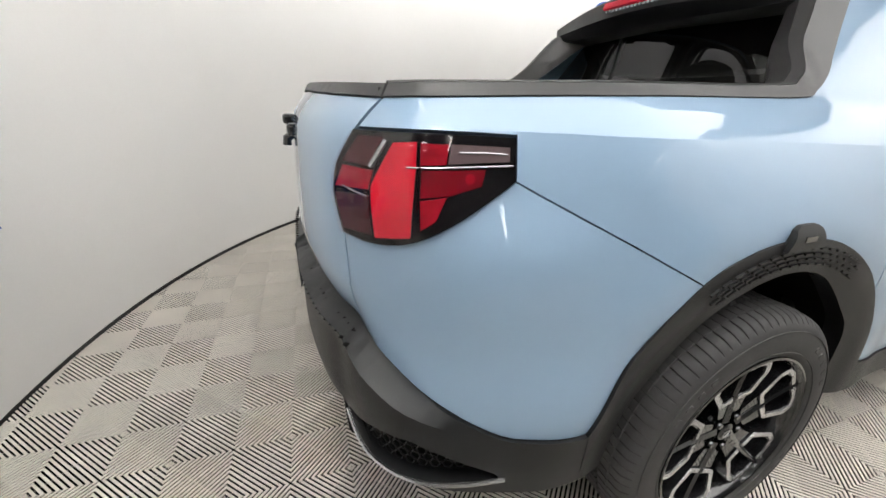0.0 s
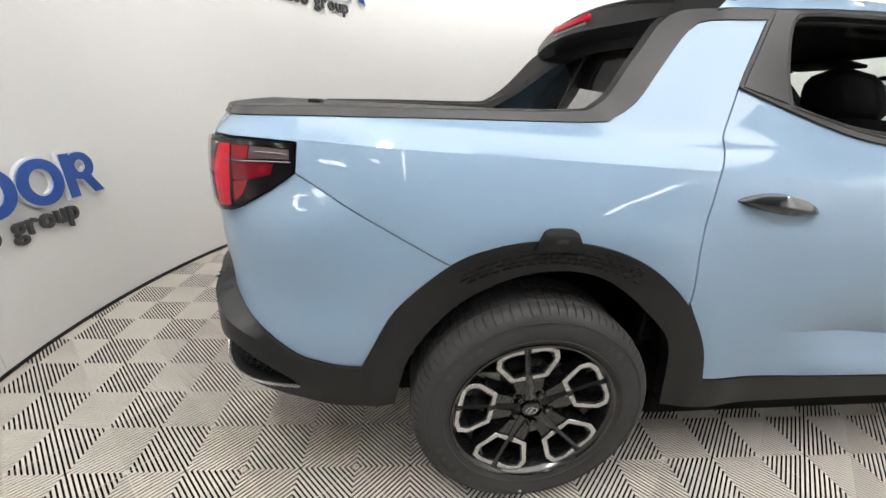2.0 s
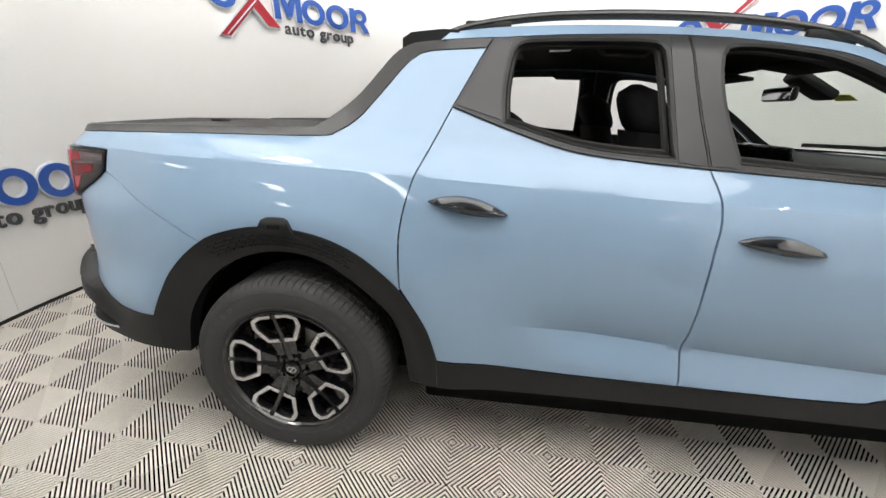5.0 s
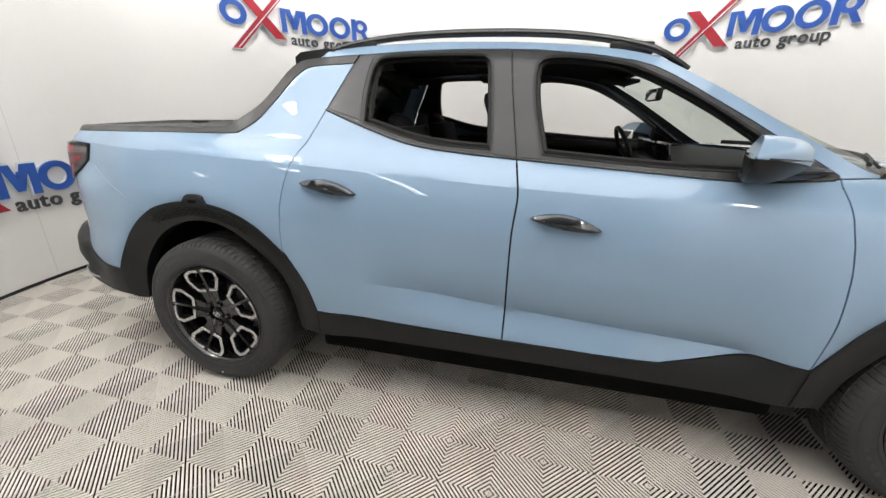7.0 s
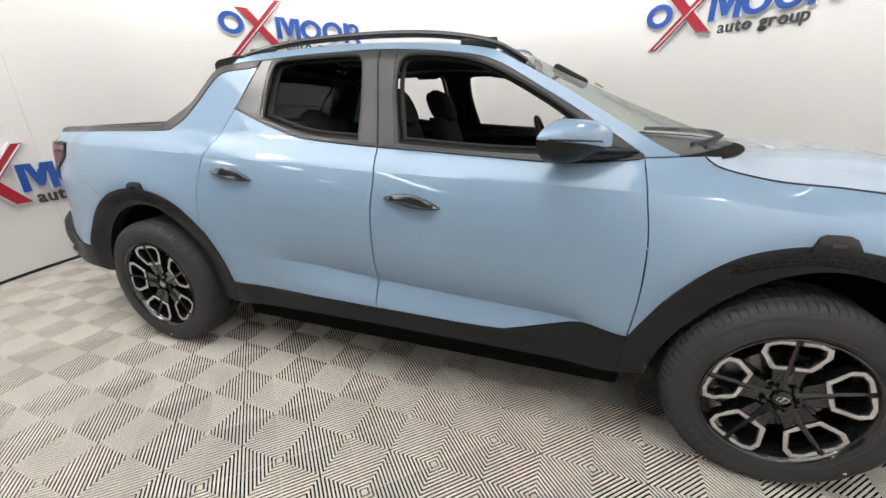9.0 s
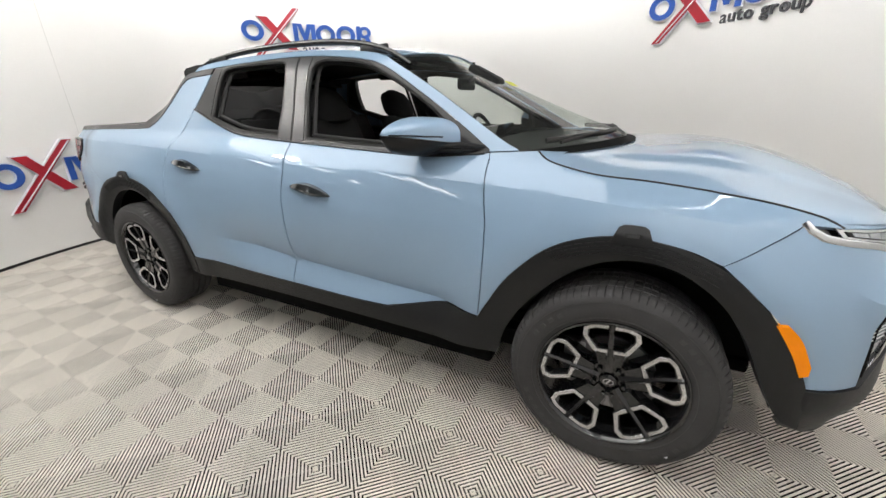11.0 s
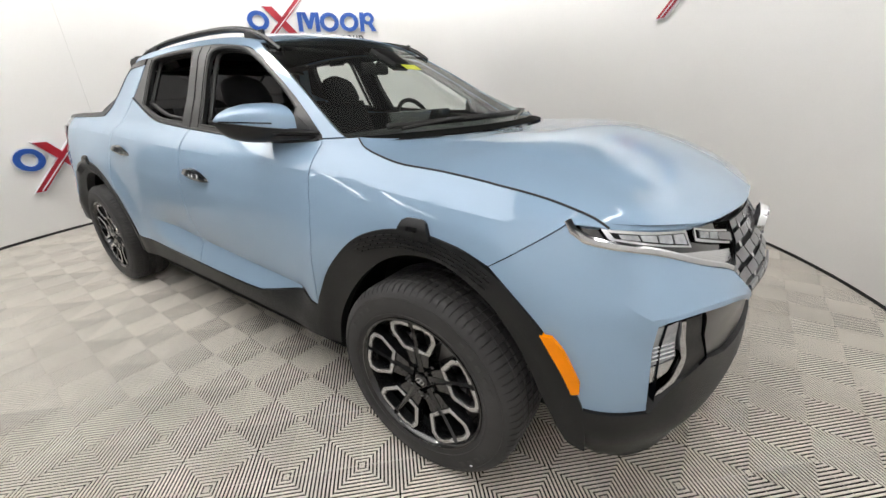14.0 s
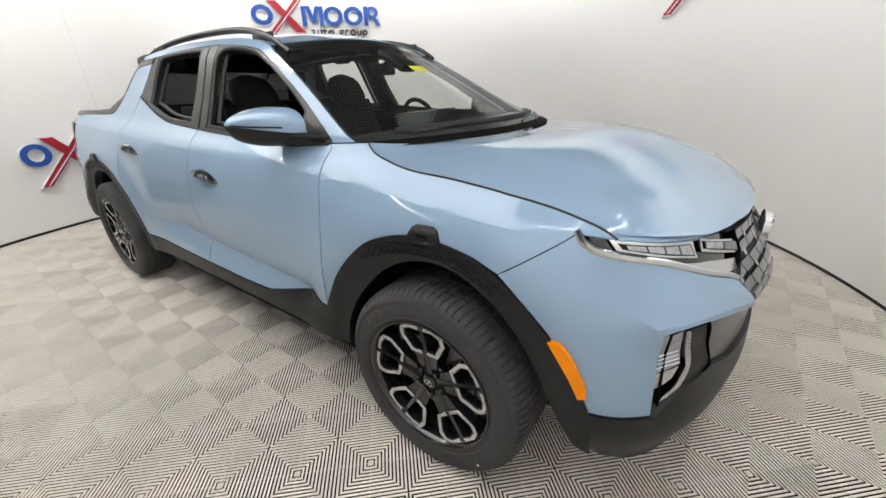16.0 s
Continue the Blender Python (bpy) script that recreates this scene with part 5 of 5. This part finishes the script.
    part("brake_caliper", box((0.08, 0.05, 0.14), (-0.135, 0.10, 0.04), 0.012), STEEL, w)
    return w


for cx, turn, dot_at in ((0.0, 29, -91), (3.005, 22, -46)):
    wheel(turn, dot_at, pose(cx, -0.956, WHEEL_R), "gloss black alloy wheel with bright machined outlines")
    wheel(turn, dot_at, pose(cx, 0.956, WHEEL_R, 0, 0, 180), "gloss black alloy wheel with bright machined outlines")


def well(cx):
    """The dark liner over a wheel."""
    rows = []
    for a in np.linspace(2, 178, 30):
        x, z = cx + 0.475 * math.cos(radians(a)), 0.40 + 0.455 * math.sin(radians(a))
        rows.append([Vector((x, -0.895, z)), Vector((x, -0.60, z))])
    bm = grid_mesh(rows)
    fan = bm.verts.new((cx, -0.60, 0.40))
    bm.verts.ensure_lookup_table()
    inner = [v for v in bm.verts if abs(v.co.y + 0.60) < 1e-6 and v is not fan]
    for a, b in zip(inner, inner[1:]):
        bm.faces.new((a, b, fan))
    return bm


for cx in (0.0, 3.005):
    both_sides("wheel_well_liner", lambda: well(cx), LINER, truck)
# the first two boxes sit low and unseen to darken the floor beneath
for size, at in (((3.9, 1.30, 0.10), (1.45, 0, 0.275)), ((2.0, 1.60, 0.12), (1.5, 0, 0.265)), ((4.2, 1.15, 0.06), (1.4, 0, 0.35)), ((1.9, 1.66, 0.06), (1.5, 0, 0.39)), ((0.45, 1.0, 0.05), (3.45, 0, 0.36)), ((0.45, 1.3, 0.05), (-0.75, 0, 0.45))):
    part("underbody_panel", box(size, at, 0.015), LINER, truck, smooth=False)
part("exhaust_silencer", sweep([(-0.62, -0.42, 0.42), (-0.62, -0.1, 0.42), (-0.62, 0.4, 0.42)], 0.09, 14), STEEL, truck)
both_sides("mud_flap", lambda: box((0.02, 0.20, 0.16), (0.47, -0.80, 0.43), 0.004), LINER, truck)

# ---- handles, mirrors, wipers ----
def door_handle(s0, s1, z0, z1):
    """A lens-shaped grip over a shallow cup."""
    rows = []
    for i in range(25):
        u = i / 24
        s, z = s0 + (s1 - s0) * u, z0 + (z1 - z0) * u
        h = 0.028 * max(0.02, math.sin(math.pi * u) ** 0.7)
        out = 0.042 * math.sin(math.pi * u) ** 0.6
        b = skin(s, z)
        ring = []
        for a, c in ((0.0, 1.0), (0.62, 0.92), (0.95, 0.12), (1.0, -0.05), (0.92, -0.30), (0.45, -0.95), (0.0, -1.0)):
            ring.append(Vector((b.x, b.y - out * a, b.z + h * c + 0.010 * math.sin(math.pi * u))))
        rows.append(ring)
    bm = grid_mesh(rows, close=True)
    bmesh.ops.recalc_face_normals(bm, faces=bm.faces)
    return bm


def handle_cup(s0, s1, z0, z1):
    line = loop([(s0 + 0.03, z0 - 0.012), (s0 + 0.10, z0 - 0.045), (s0 + 0.19, z1 - 0.022), (s1 - 0.03, z1 - 0.010)], [(s1 - 0.03, z1 - 0.010), (s0 + 0.12, z0 + 0.0), (s0 + 0.03, z0 - 0.012)], step=0.012)
    return panel_mesh(line, off=0.0015, gap=0.0, flange=0.002, step=0.02)


for name, s0, s1, z0, z1 in (("rear_door_handle", 0.505, 0.765, 1.056, 1.026), ("front_door_handle", 1.462, 1.722, 0.988, 0.960)):
    both_sides(name, lambda: door_handle(s0, s1, z0, z1), HANDLE, truck, "dark gloss door handle")
    both_sides("handle_cup", lambda: handle_cup(s0, s1, z0, z1), PAINT, truck)


def mirror_back(q):
    return 2.145 - 0.063 * q + 0.008 * q**8


def mirror_front(q):
    """The foremost line of the housing, from its root beside the door to its tip."""
    return mirror_back(q) + 0.194 * max(0.0, 1 - q**2.2) ** 0.55 + 0.004


def mirror_split(q, t):
    """Height of the joint between cap and shell; t runs from the glass to the front."""
    return 1.247 - 0.035 * (1 - q**1.5) * t


def mirror_shell(lower):
    """The mirror's housing, lofted outward from the door: a swept cap above, a shell below that tapers to the front."""
    rows = []
    for k in range(25):
        q = math.sin(math.pi / 2 * k / 24) * 0.9995
        y, back = -0.794 - 0.190 * q, mirror_back(q)
        deep = mirror_front(q) - back
        ring = []
        for t in np.linspace(0.0, 1.0, 15):
            a = math.pi / 2 * t
            if lower:
                drop = 0.088 * (1 - q**3) ** 0.5 + 0.002
                run = 0.30 + 0.68 * t
                top = mirror_split(q, run) - 0.002
                ring.append(Vector((back + deep * run, y, top - (drop - (mirror_split(q, 0) - top)) * math.cos(a) ** 0.8)))
            else:
                low = mirror_split(q, math.sin(a))
                crest = 1.249 + 0.065 * (1 - q**2.4) ** 0.6 - 0.006 * (1 - q) ** 4
                rake = 0.034 * math.cos(a) ** 3 * (1 - q**2.4) ** 0.6
                ring.append(Vector((back + rake + (deep - rake) * math.sin(a) ** (0.85 - 0.25 * q), y, low + (crest - low) * math.cos(a) ** 0.5)))
        if lower:
            low = ring[0].z
            ring = [Vector((back, y, mirror_split(q, 0) - 0.002)), Vector((back + 0.001, y, low + 0.012)), Vector((back + 0.012, y, low + 0.001))] + ring
        else:
            ring = [Vector((back, y, mirror_split(q, 0)))] + ring
        rows.append(ring)
    bm = grid_mesh(rows, close=True)
    bm.verts.ensure_lookup_table()
    n = len(rows[0])
    bm.faces.new([bm.verts[i] for i in range(n)])
    bm.faces.new([bm.verts[len(bm.verts) - 1 - i] for i in range(n)])
    bmesh.ops.recalc_face_normals(bm, faces=bm.faces)
    return bm


for side in (0, 1):
    turned_over = (lambda b: b) if side == 0 else flipped
    mirror = part("door_mirror", turned_over(mirror_shell(False)), PAINT, truck, "blue-grey door mirror with a black lower shell")
    part("lower_shell", turned_over(mirror_shell(True)), MIRROR_BASE, mirror)
    part("mirror_stalk", turned_over(join(sweep([(2.20, -0.855, 1.188), (2.32, -0.800, 1.186), (2.39, -0.765, 1.184), (2.455, -0.738, 1.182)], [0.026, 0.022, 0.016, 0.010], 10, 0.8),
                                          sweep([(2.277, -0.858, 1.206), (2.35, -0.806, 1.203), (2.455, -0.742, 1.192)], [0.011, 0.012, 0.007], 8, 1.0))), MIRROR_BASE, mirror)
    part("turn_strip", turned_over(sweep([(mirror_front(q) + 0.0005, -0.7955 - 0.190 * q, 1.230 + 0.018 * q) for q in (0.40, 0.50, 0.60, 0.70, 0.80, 0.88, 0.94, 0.98)], 0.0032, 5)), GLOSS_BLACK, mirror)
    glass_pane = box((0.004, 0.140, 0.070), (0, 0, 0), 0.0015)
    glass_pane.transform(Matrix.Translation((2.122, -0.872, 1.222)) @ Matrix.Rotation(radians(-17.6), 4, "Z"))
    part("mirror_glass", turned_over(glass_pane), CHROME, mirror)
    sail = loop([(2.252, 1.180), (2.247, 1.265)], [(2.247, 1.265), (2.435, 1.182)], [(2.435, 1.182), (2.252, 1.180)])
    part("mirror_sail", turned_over(panel_mesh(sail, off=0.001, gap=0.0, flange=0.02, step=0.03)), CLADDING, mirror)

for y0, y1 in ((-0.60, -0.02), (-0.02, 0.60)):
    arm = [(2.86 - 0.32 * (y / 0.72) ** 2, y, 1.222 - 0.018 * (y / 0.7) ** 2) for y in np.linspace(y0, y1, 12)]
    wiper = part("wiper", sweep(arm, 0.008, 6, 1.6), SEAL, truck, "black windscreen wiper")
    part("wiper_arm", sweep([(2.90 - 0.3 * (y0 / 0.72) ** 2, y0 + 0.03, 1.20), (2.87 - 0.3 * ((y0 + y1) / 1.44) ** 2, (y0 + y1) / 2, 1.228)], 0.007, 6), SEAL, wiper)

# ---- cabin ----
def seat(x, y, wide, name, label, rest_z, rest_deep):
    s = part(name, box((0.50, wide, 0.16), (0.22, 0, 0.72), 0.05, 3), CLOTH, truck, label, m=pose(x, y, 0.0))
    rows = []
    for u in np.linspace(0, 1, 9):
        z, lean = 0.72 + 0.56 * u, -0.16 * u
        w, d = wide * (0.50 - 0.09 * u**2), 0.075 - 0.025 * u
        rows.append([Vector((lean + d * math.cos(t) * (1 + 0.35 * abs(math.sin(t))), w * math.copysign(abs(math.sin(t)) ** 0.6, math.sin(t)), z)) for t in np.linspace(0, math.tau, 20, endpoint=False)])
    back = grid_mesh(rows, close=True)
    back.verts.ensure_lookup_table()
    back.faces.new([back.verts[len(back.verts) - 1 - i] for i in range(20)])
    bmesh.ops.recalc_face_normals(back, faces=back.faces)
    part("backrest", back, CLOTH, s)
    rows = []
    for u in np.linspace(-1, 1, 9):
        k = max(0.05, 1 - abs(u) ** 3.5) ** 0.5
        rows.append([Vector((-0.17 - 0.045 * u + rest_deep * k * math.cos(t), (0.142 - 0.022 * u) * k * math.copysign(abs(math.sin(t)) ** 0.7, math.sin(t)), rest_z + 0.104 * u)) for t in np.linspace(0, math.tau, 18, endpoint=False)])
    rest = grid_mesh(rows, close=True)
    rest.verts.ensure_lookup_table()
    rest.faces.new([rest.verts[i] for i in range(18)])
    rest.faces.new([rest.verts[len(rest.verts) - 1 - i] for i in range(18)])
    bmesh.ops.recalc_face_normals(rest, faces=rest.faces)
    part("headrest", rest, CLOTH, s)
    for k in (-1, 1):
        part("headrest_post", sweep([(-0.155, 0.05 * k, rest_z - 0.14), (-0.165, 0.05 * k, rest_z - 0.07)], 0.006, 6), DARK_CHROME, s)
    return s


for y in (-0.37, 0.37):
    seat(1.47, y, 0.50, "front_seat", "black cloth front seat with a headrest", 1.352, 0.080)
    seat(0.98, y, 0.56, "rear_seat", "black cloth rear seat with a lowered headrest", 1.235, 0.055)
cabin = join(box((2.2, 1.5, 0.03), (1.45, 0, 0.50)), *[box((2.1, 0.04, 0.62), (1.45, s * 0.77, 0.84), 0.01) for s in (-1, 1)], box((0.03, 1.5, 0.75), (0.50, 0, 0.86)))
part("cabin_floor", cabin, CABIN, truck, smooth=False)
both_sides("door_card", lambda: box((1.86, 0.09, 0.055), (1.52, -0.712, 1.150), 0.02, 3), CABIN, truck)
dash_rows = []
for y in np.linspace(-0.72, 0.72, 13):
    f = 1 - (y / 0.75) ** 2
    dash_rows.append([Vector((2.62 + 0.25 * f, y, 1.165)), Vector((2.45 + 0.1 * f, y, 1.175)), Vector((2.20, y, 1.150)), Vector((2.12, y, 1.10)), Vector((2.14, y, 0.95)), Vector((2.30, y, 0.75))])
part("dashboard", upward(grid_mesh(dash_rows)), CABIN, truck, "black moulded dashboard")
part("instrument_screen", box((0.03, 0.62, 0.13), (2.15, 0.27, 1.16), 0.012, turn=Matrix.Rotation(radians(-12), 4, "Y")), GLOSS_BLACK, truck)
ring = lathe([(0.165 + 0.014 * math.cos(t), 0.014 * math.sin(t)) for t in np.linspace(0, math.tau, 9)], 40)
spoke = join(box((0.32, 0.02, 0.035), (0, 0, 0), 0.006), box((0.03, 0.02, 0.16), (0, 0, -0.08), 0.006), box((0.12, 0.035, 0.10), (0, -0.005, 0), 0.015))
wheel_turn = Matrix.Translation((2.02, 0.37, 1.13)) @ Matrix.Rotation(radians(90), 4, "Z") @ Matrix.Rotation(radians(-24), 4, "X")
hoop = join(ring, spoke)
hoop.transform(wheel_turn)
part("steering_wheel", hoop, CABIN, truck, "black steering wheel")
part("inner_mirror", join(box((0.03, 0.21, 0.062), (2.03, 0.0, 1.458), 0.014), sweep([(2.04, 0, 1.475), (2.12, 0, 1.52)], 0.010, 8)), CABIN, truck)
part("inner_mirror_glass", box((0.004, 0.19, 0.048), (2.014, 0.0, 1.458), 0.001), CHROME, truck)
part("sensor_cover", box((0.20, 0.13, 0.05), (2.15, 0, 1.498), 0.02, turn=Matrix.Rotation(radians(27), 4, "Y")), CABIN, truck)
part("dealer_sticker", box((0.05, 0.115, 0.002), (2.300, -0.005, 1.452), 0.0, turn=Matrix.Rotation(radians(29), 4, "Y")), YELLOW, truck, "small yellow paper label", smooth=False)
for s in (-1, 1):
    part("sun_visor", box((0.17, 0.38, 0.018), (1.90, s * 0.33, 1.545), 0.006, turn=Matrix.Rotation(radians(8), 4, "Y")), HEADLINING, truck)
    part("grab_handle", sweep([(1.05, s * 0.52, 1.57), (1.08, s * 0.50, 1.545), (1.22, s * 0.50, 1.545), (1.25, s * 0.52, 1.57)], 0.011, 8), CABIN, truck)
part("rear_room_lamp", box((0.10, 0.12, 0.02), (1.0, 0, 1.628), 0.006), LAMP_CLEAR, truck)

# ---- raised signs on the wall ----
@functools.lru_cache(maxsize=None)
def wall_ring(z):
    """The wall's inner line at a height, clockwise from above, with its angles and running length."""
    angles = [math.pi * 1.5 - k * math.tau / 720 for k in range(721)]
    line = np.array([room_edge(a, lean(a) * z) for a in angles])
    return np.array(angles), line, np.r_[0, np.cumsum(np.linalg.norm(np.diff(line, axis=0), axis=1))]


def on_wall(x, y, along, z):
    """The pose at a run along the wall from the point nearest to (x, y): x to the right, y into the wall."""
    angles, line, length = wall_ring(z)
    run = length[int(np.argmin(np.hypot(line[:, 0] - x, line[:, 1] - y)))] + along
    px, py = np.interp(run, length, line[:, 0]), np.interp(run, length, line[:, 1])
    qx, qy = np.interp(run + 0.01, length, line[:, 0]), np.interp(run + 0.01, length, line[:, 1])
    tilt = math.degrees(math.atan(lean(float(np.interp(run, length, angles)))))
    return pose(px, py, z, 0, 0, math.degrees(math.atan2(qy - py, qx - px))) @ pose(0, 0, 0, -tilt, 0, 0)


def oval_ring(wide, high, band, depth, grow=0.0):
    rows = []
    for t in np.linspace(0, math.tau, 44, endpoint=False):
        c, s = math.cos(t), math.sin(t)
        a, b = wide / 2 + grow, high / 2 + grow
        i, j = wide / 2 - band - grow, high / 2 - band * 0.82 - grow
        rows.append([Vector((a * c, 0, b * s)), Vector((a * c, -depth, b * s)), Vector((i * c, -depth, j * s)), Vector((i * c, 0, j * s))])
    bm = grid_mesh(rows + [rows[0]], close=True)
    bmesh.ops.remove_doubles(bm, verts=bm.verts, dist=1e-5)
    bmesh.ops.recalc_face_normals(bm, faces=bm.faces)
    return bm


def bar(x0, z0, x1, z1, band, depth, grow=0.0):
    """A slanting bar with level ends."""
    g = grow * 1.1
    lo, hi = (z0 - grow, z1 + grow)
    return plate([(x0 - band / 2 - g, lo), (x0 + band / 2 + g, lo), (x1 + band / 2 + g, hi), (x1 - band / 2 - g, hi)], depth, 0.0)


H = 0.235
SHAPES = [  # centre along the sign, colour, maker
    (0.135, SIGN_BLUE, lambda d, g: oval_ring(0.265, H, 0.060, d, g), "blue_ring"),
    (0.43, SIGN_RED, lambda d, g: bar(-0.31, -0.225, 0.27, 0.41, 0.085, d, g), "red_slash"),
    (0.43, SIGN_RED, lambda d, g: bar(0.17, -0.085, -0.16, 0.285, 0.12, d, g), "red_cross_bar"),
    (0.705, SIGN_BLUE, lambda d, g: bar(-0.045, 0.0, -0.045, H, 0.058, d, g), "blue_bar"),
    (0.778, SIGN_BLUE, lambda d, g: plate([(-0.098 - g, H + g), (-0.024, 0.035 - g), (0.024, 0.035 - g), (0.098 + g, H + g), (0.035, H + g), (0.0, 0.125 - g), (-0.035, H + g)], d + 0.001), "blue_wedge"),
    (0.85, SIGN_BLUE, lambda d, g: bar(0.035, 0.0, 0.035, H, 0.058, d, g), "blue_bar"),
    (1.045, SIGN_BLUE, lambda d, g: oval_ring(0.255, H, 0.058, d, g), "blue_ring"),
    (1.315, SIGN_BLUE, lambda d, g: oval_ring(0.255, H, 0.058, d, g), "blue_ring"),
    (1.49, SIGN_BLUE, lambda d, g: bar(0.0, 0.0, 0.0, H, 0.056, d, g), "blue_bar"),
    (1.575, SIGN_BLUE, lambda d, g: oval_ring(0.17, 0.15, 0.048, d, g), "blue_ring"),
    (1.62, SIGN_BLUE, lambda d, g: bar(0.035, 0.0, -0.025, 0.10, 0.060, d, g), "blue_bar"),
]


def words(text, size, depth):
    curve = bpy.data.curves.new("words", "FONT")
    curve.body, curve.size, curve.extrude, curve.align_x = text, size, depth / 2, "LEFT"
    curve.offset = 0.0025
    tmp = bpy.data.objects.new("words", curve)
    scene.collection.objects.link(tmp)
    bpy.context.view_layer.update()
    me = bpy.data.meshes.new_from_object(tmp.evaluated_get(bpy.context.evaluated_depsgraph_get()))
    bpy.data.objects.remove(tmp)
    bm = bmesh.new()
    bm.from_mesh(me)
    bm.transform(Matrix.Rotation(radians(90), 4, "X"))
    return bm


def wall_sign(x, y, z, scale=1.0):
    root = thing("wall_sign", "raised blue and red dealer sign with dark grey words below", "sign", on_wall(x, y, 0.86 * scale, z), group="wall signs")
    back = root.matrix_basis.inverted()
    for centre, mat, make, name in SHAPES:
        lift = 0.118 if "ring" in name else 0.0
        if name == "blue_ring" and centre > 1.5:
            lift = 0.158
        front = 0.010 if mat is SIGN_RED else 0.0
        front += 0.004 if name == "red_cross_bar" else 0.0
        m = back @ on_wall(x, y, centre * scale, z) @ Matrix.Scale(scale, 4) @ Matrix.Translation((0, -0.012, lift))
        face = part(name, make(0.028 + front, 0.0), mat, root, m=m, smooth=False)
        part("white_return", make(0.020 + front, 0.010), SIGN_EDGE, face, smooth=False)
        if name == "red_slash":
            part("white_stripe", bar(-0.295, -0.215, 0.285, 0.40, 0.014, 0.0445), SIGN_EDGE, face, smooth=False)
    m = back @ on_wall(x, y, 1.13 * scale, z) @ Matrix.Scale(scale, 4) @ Matrix.Translation((-0.40, -0.020, -0.115))
    along = 0.0
    for letter in "auto group":
        if letter == " ":
            along += 0.050
            continue
        line = words(letter, 0.155, 0.018)
        low, high = min(v.co.x for v in line.verts), max(v.co.x for v in line.verts)
        line.transform(Matrix.Translation((along - low, 0, 0)))
        part("letter", line, SIGN_GREY, root, "dark grey raised letter " + letter, smooth=False, m=m)
        along += high - low + 0.0135


wall_sign(-2.03, -1.02, 0.69, 0.96)
wall_sign(-1.99, 1.80, 2.185, 1.07)
wall_sign(2.87, 3.43, 2.195, 1.04)

# ---- the floor of ribbed tiles ----
TILE, TURN, FLOOR_X, FLOOR_Y = 0.28284, 43.3, 2.419, -1.051
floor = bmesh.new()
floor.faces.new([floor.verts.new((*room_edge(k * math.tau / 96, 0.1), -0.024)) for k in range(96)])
floor = tagged(part("floor", floor, GAP_SHADE, smooth=False), "interlocking grey ribbed plastic floor tiles over a near-black base that stands in for gap shade", "floor", kind="structure")


def rib_points():
    """One tile: ribs that stand square on the nearest edge and end on the diagonals."""
    verts, faces, feet, count, half = [], [], [], 20, TILE / 2
    pitch = TILE / count
    wide = pitch * 0.27
    for quarter in range(4):
        c, s = ((1, 0), (0, 1), (-1, 0), (0, -1))[quarter]
        for k in range(count):
            o = -half + (k + 0.5) * pitch
            a, b = o - wide, o + wide
            ends = [(a, -half), (b, -half), (b, -abs(b) * 0.985), (a, -abs(a) * 0.985)]
            n = len(verts)
            for z in (0.0, -0.0036):
                verts += [(x * c - y * s, x * s + y * c, z) for x, y in ends]
            faces += [(n, n + 1, n + 2, n + 3)] + [(n + i, n + 4 + i, n + 4 + (i + 1) % 4, n + (i + 1) % 4) for i in range(4)]
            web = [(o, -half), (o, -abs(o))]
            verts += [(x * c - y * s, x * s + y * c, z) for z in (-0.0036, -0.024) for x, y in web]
            # webs are tile plastic too, but take the near-black of the gaps' shade
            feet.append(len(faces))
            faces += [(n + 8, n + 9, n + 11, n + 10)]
        # the thin link along the edge
        n = len(verts)
        link = [(-half, -half), (half, -half), (half, -half + 0.0011), (-half, -half + 0.0011)]
        verts += [(x * c - y * s, x * s + y * c, -0.0022) for x, y in link]
        faces += [(n, n + 1, n + 2, n + 3)]
    return verts, faces, feet


tile_verts, tile_faces, tile_feet = rib_points()
tile_mesh = bpy.data.meshes.new("tile")
tile_mesh.from_pydata(tile_verts, [], tile_faces)
tile_mesh.materials.append(RIB)
tile_mesh.materials.append(GAP_SHADE)
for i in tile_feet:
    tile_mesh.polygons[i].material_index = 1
spots = []
for i in range(-26, 27):
    for j in range(-26, 27):
        p = pose(FLOOR_X, FLOOR_Y, 0, 0, 0, TURN) @ Vector(((i + 0.5) * TILE, (j + 0.5) * TILE, 0))
        if (abs(p.x - ROOM_X) / (ROOM_A + 0.22)) ** ROOM_N + (abs(p.y - ROOM_Y) / (ROOM_B + 0.22)) ** ROOM_N < 1:
            spots.append(p)
spots.sort(key=lambda p: abs(p.y + 1.2) + 0.35 * abs(p.x - 1.2))
for p in spots[:300]:
    ob = new("tile", tile_mesh)
    ob.parent = floor
    ob.matrix_basis = Matrix.Translation(p) @ pose(0, 0, 0, 0, 0, TURN)
base = np.array([v for v in tile_verts])
turned = base @ np.array(Matrix.Rotation(radians(TURN), 3, "Z")).T
far_verts, far_faces = [], []
for p in spots[300:]:
    n = len(far_verts)
    far_verts += [tuple(q) for q in turned + np.array(p)]
    far_faces += [tuple(n + i for i in f) for f in tile_faces]
far_mesh = bpy.data.meshes.new("tiles")
far_mesh.from_pydata(far_verts, [], far_faces)
far_mesh.materials.append(RIB)
far_mesh.materials.append(GAP_SHADE)
is_foot = np.zeros(len(tile_faces), np.int32)
is_foot[tile_feet] = 1
far_mesh.polygons.foreach_set("material_index", np.tile(is_foot, len(spots) - 300))
far = new("far_tiles", far_mesh)
far.parent = floor
tagged(far, kind="stuff")
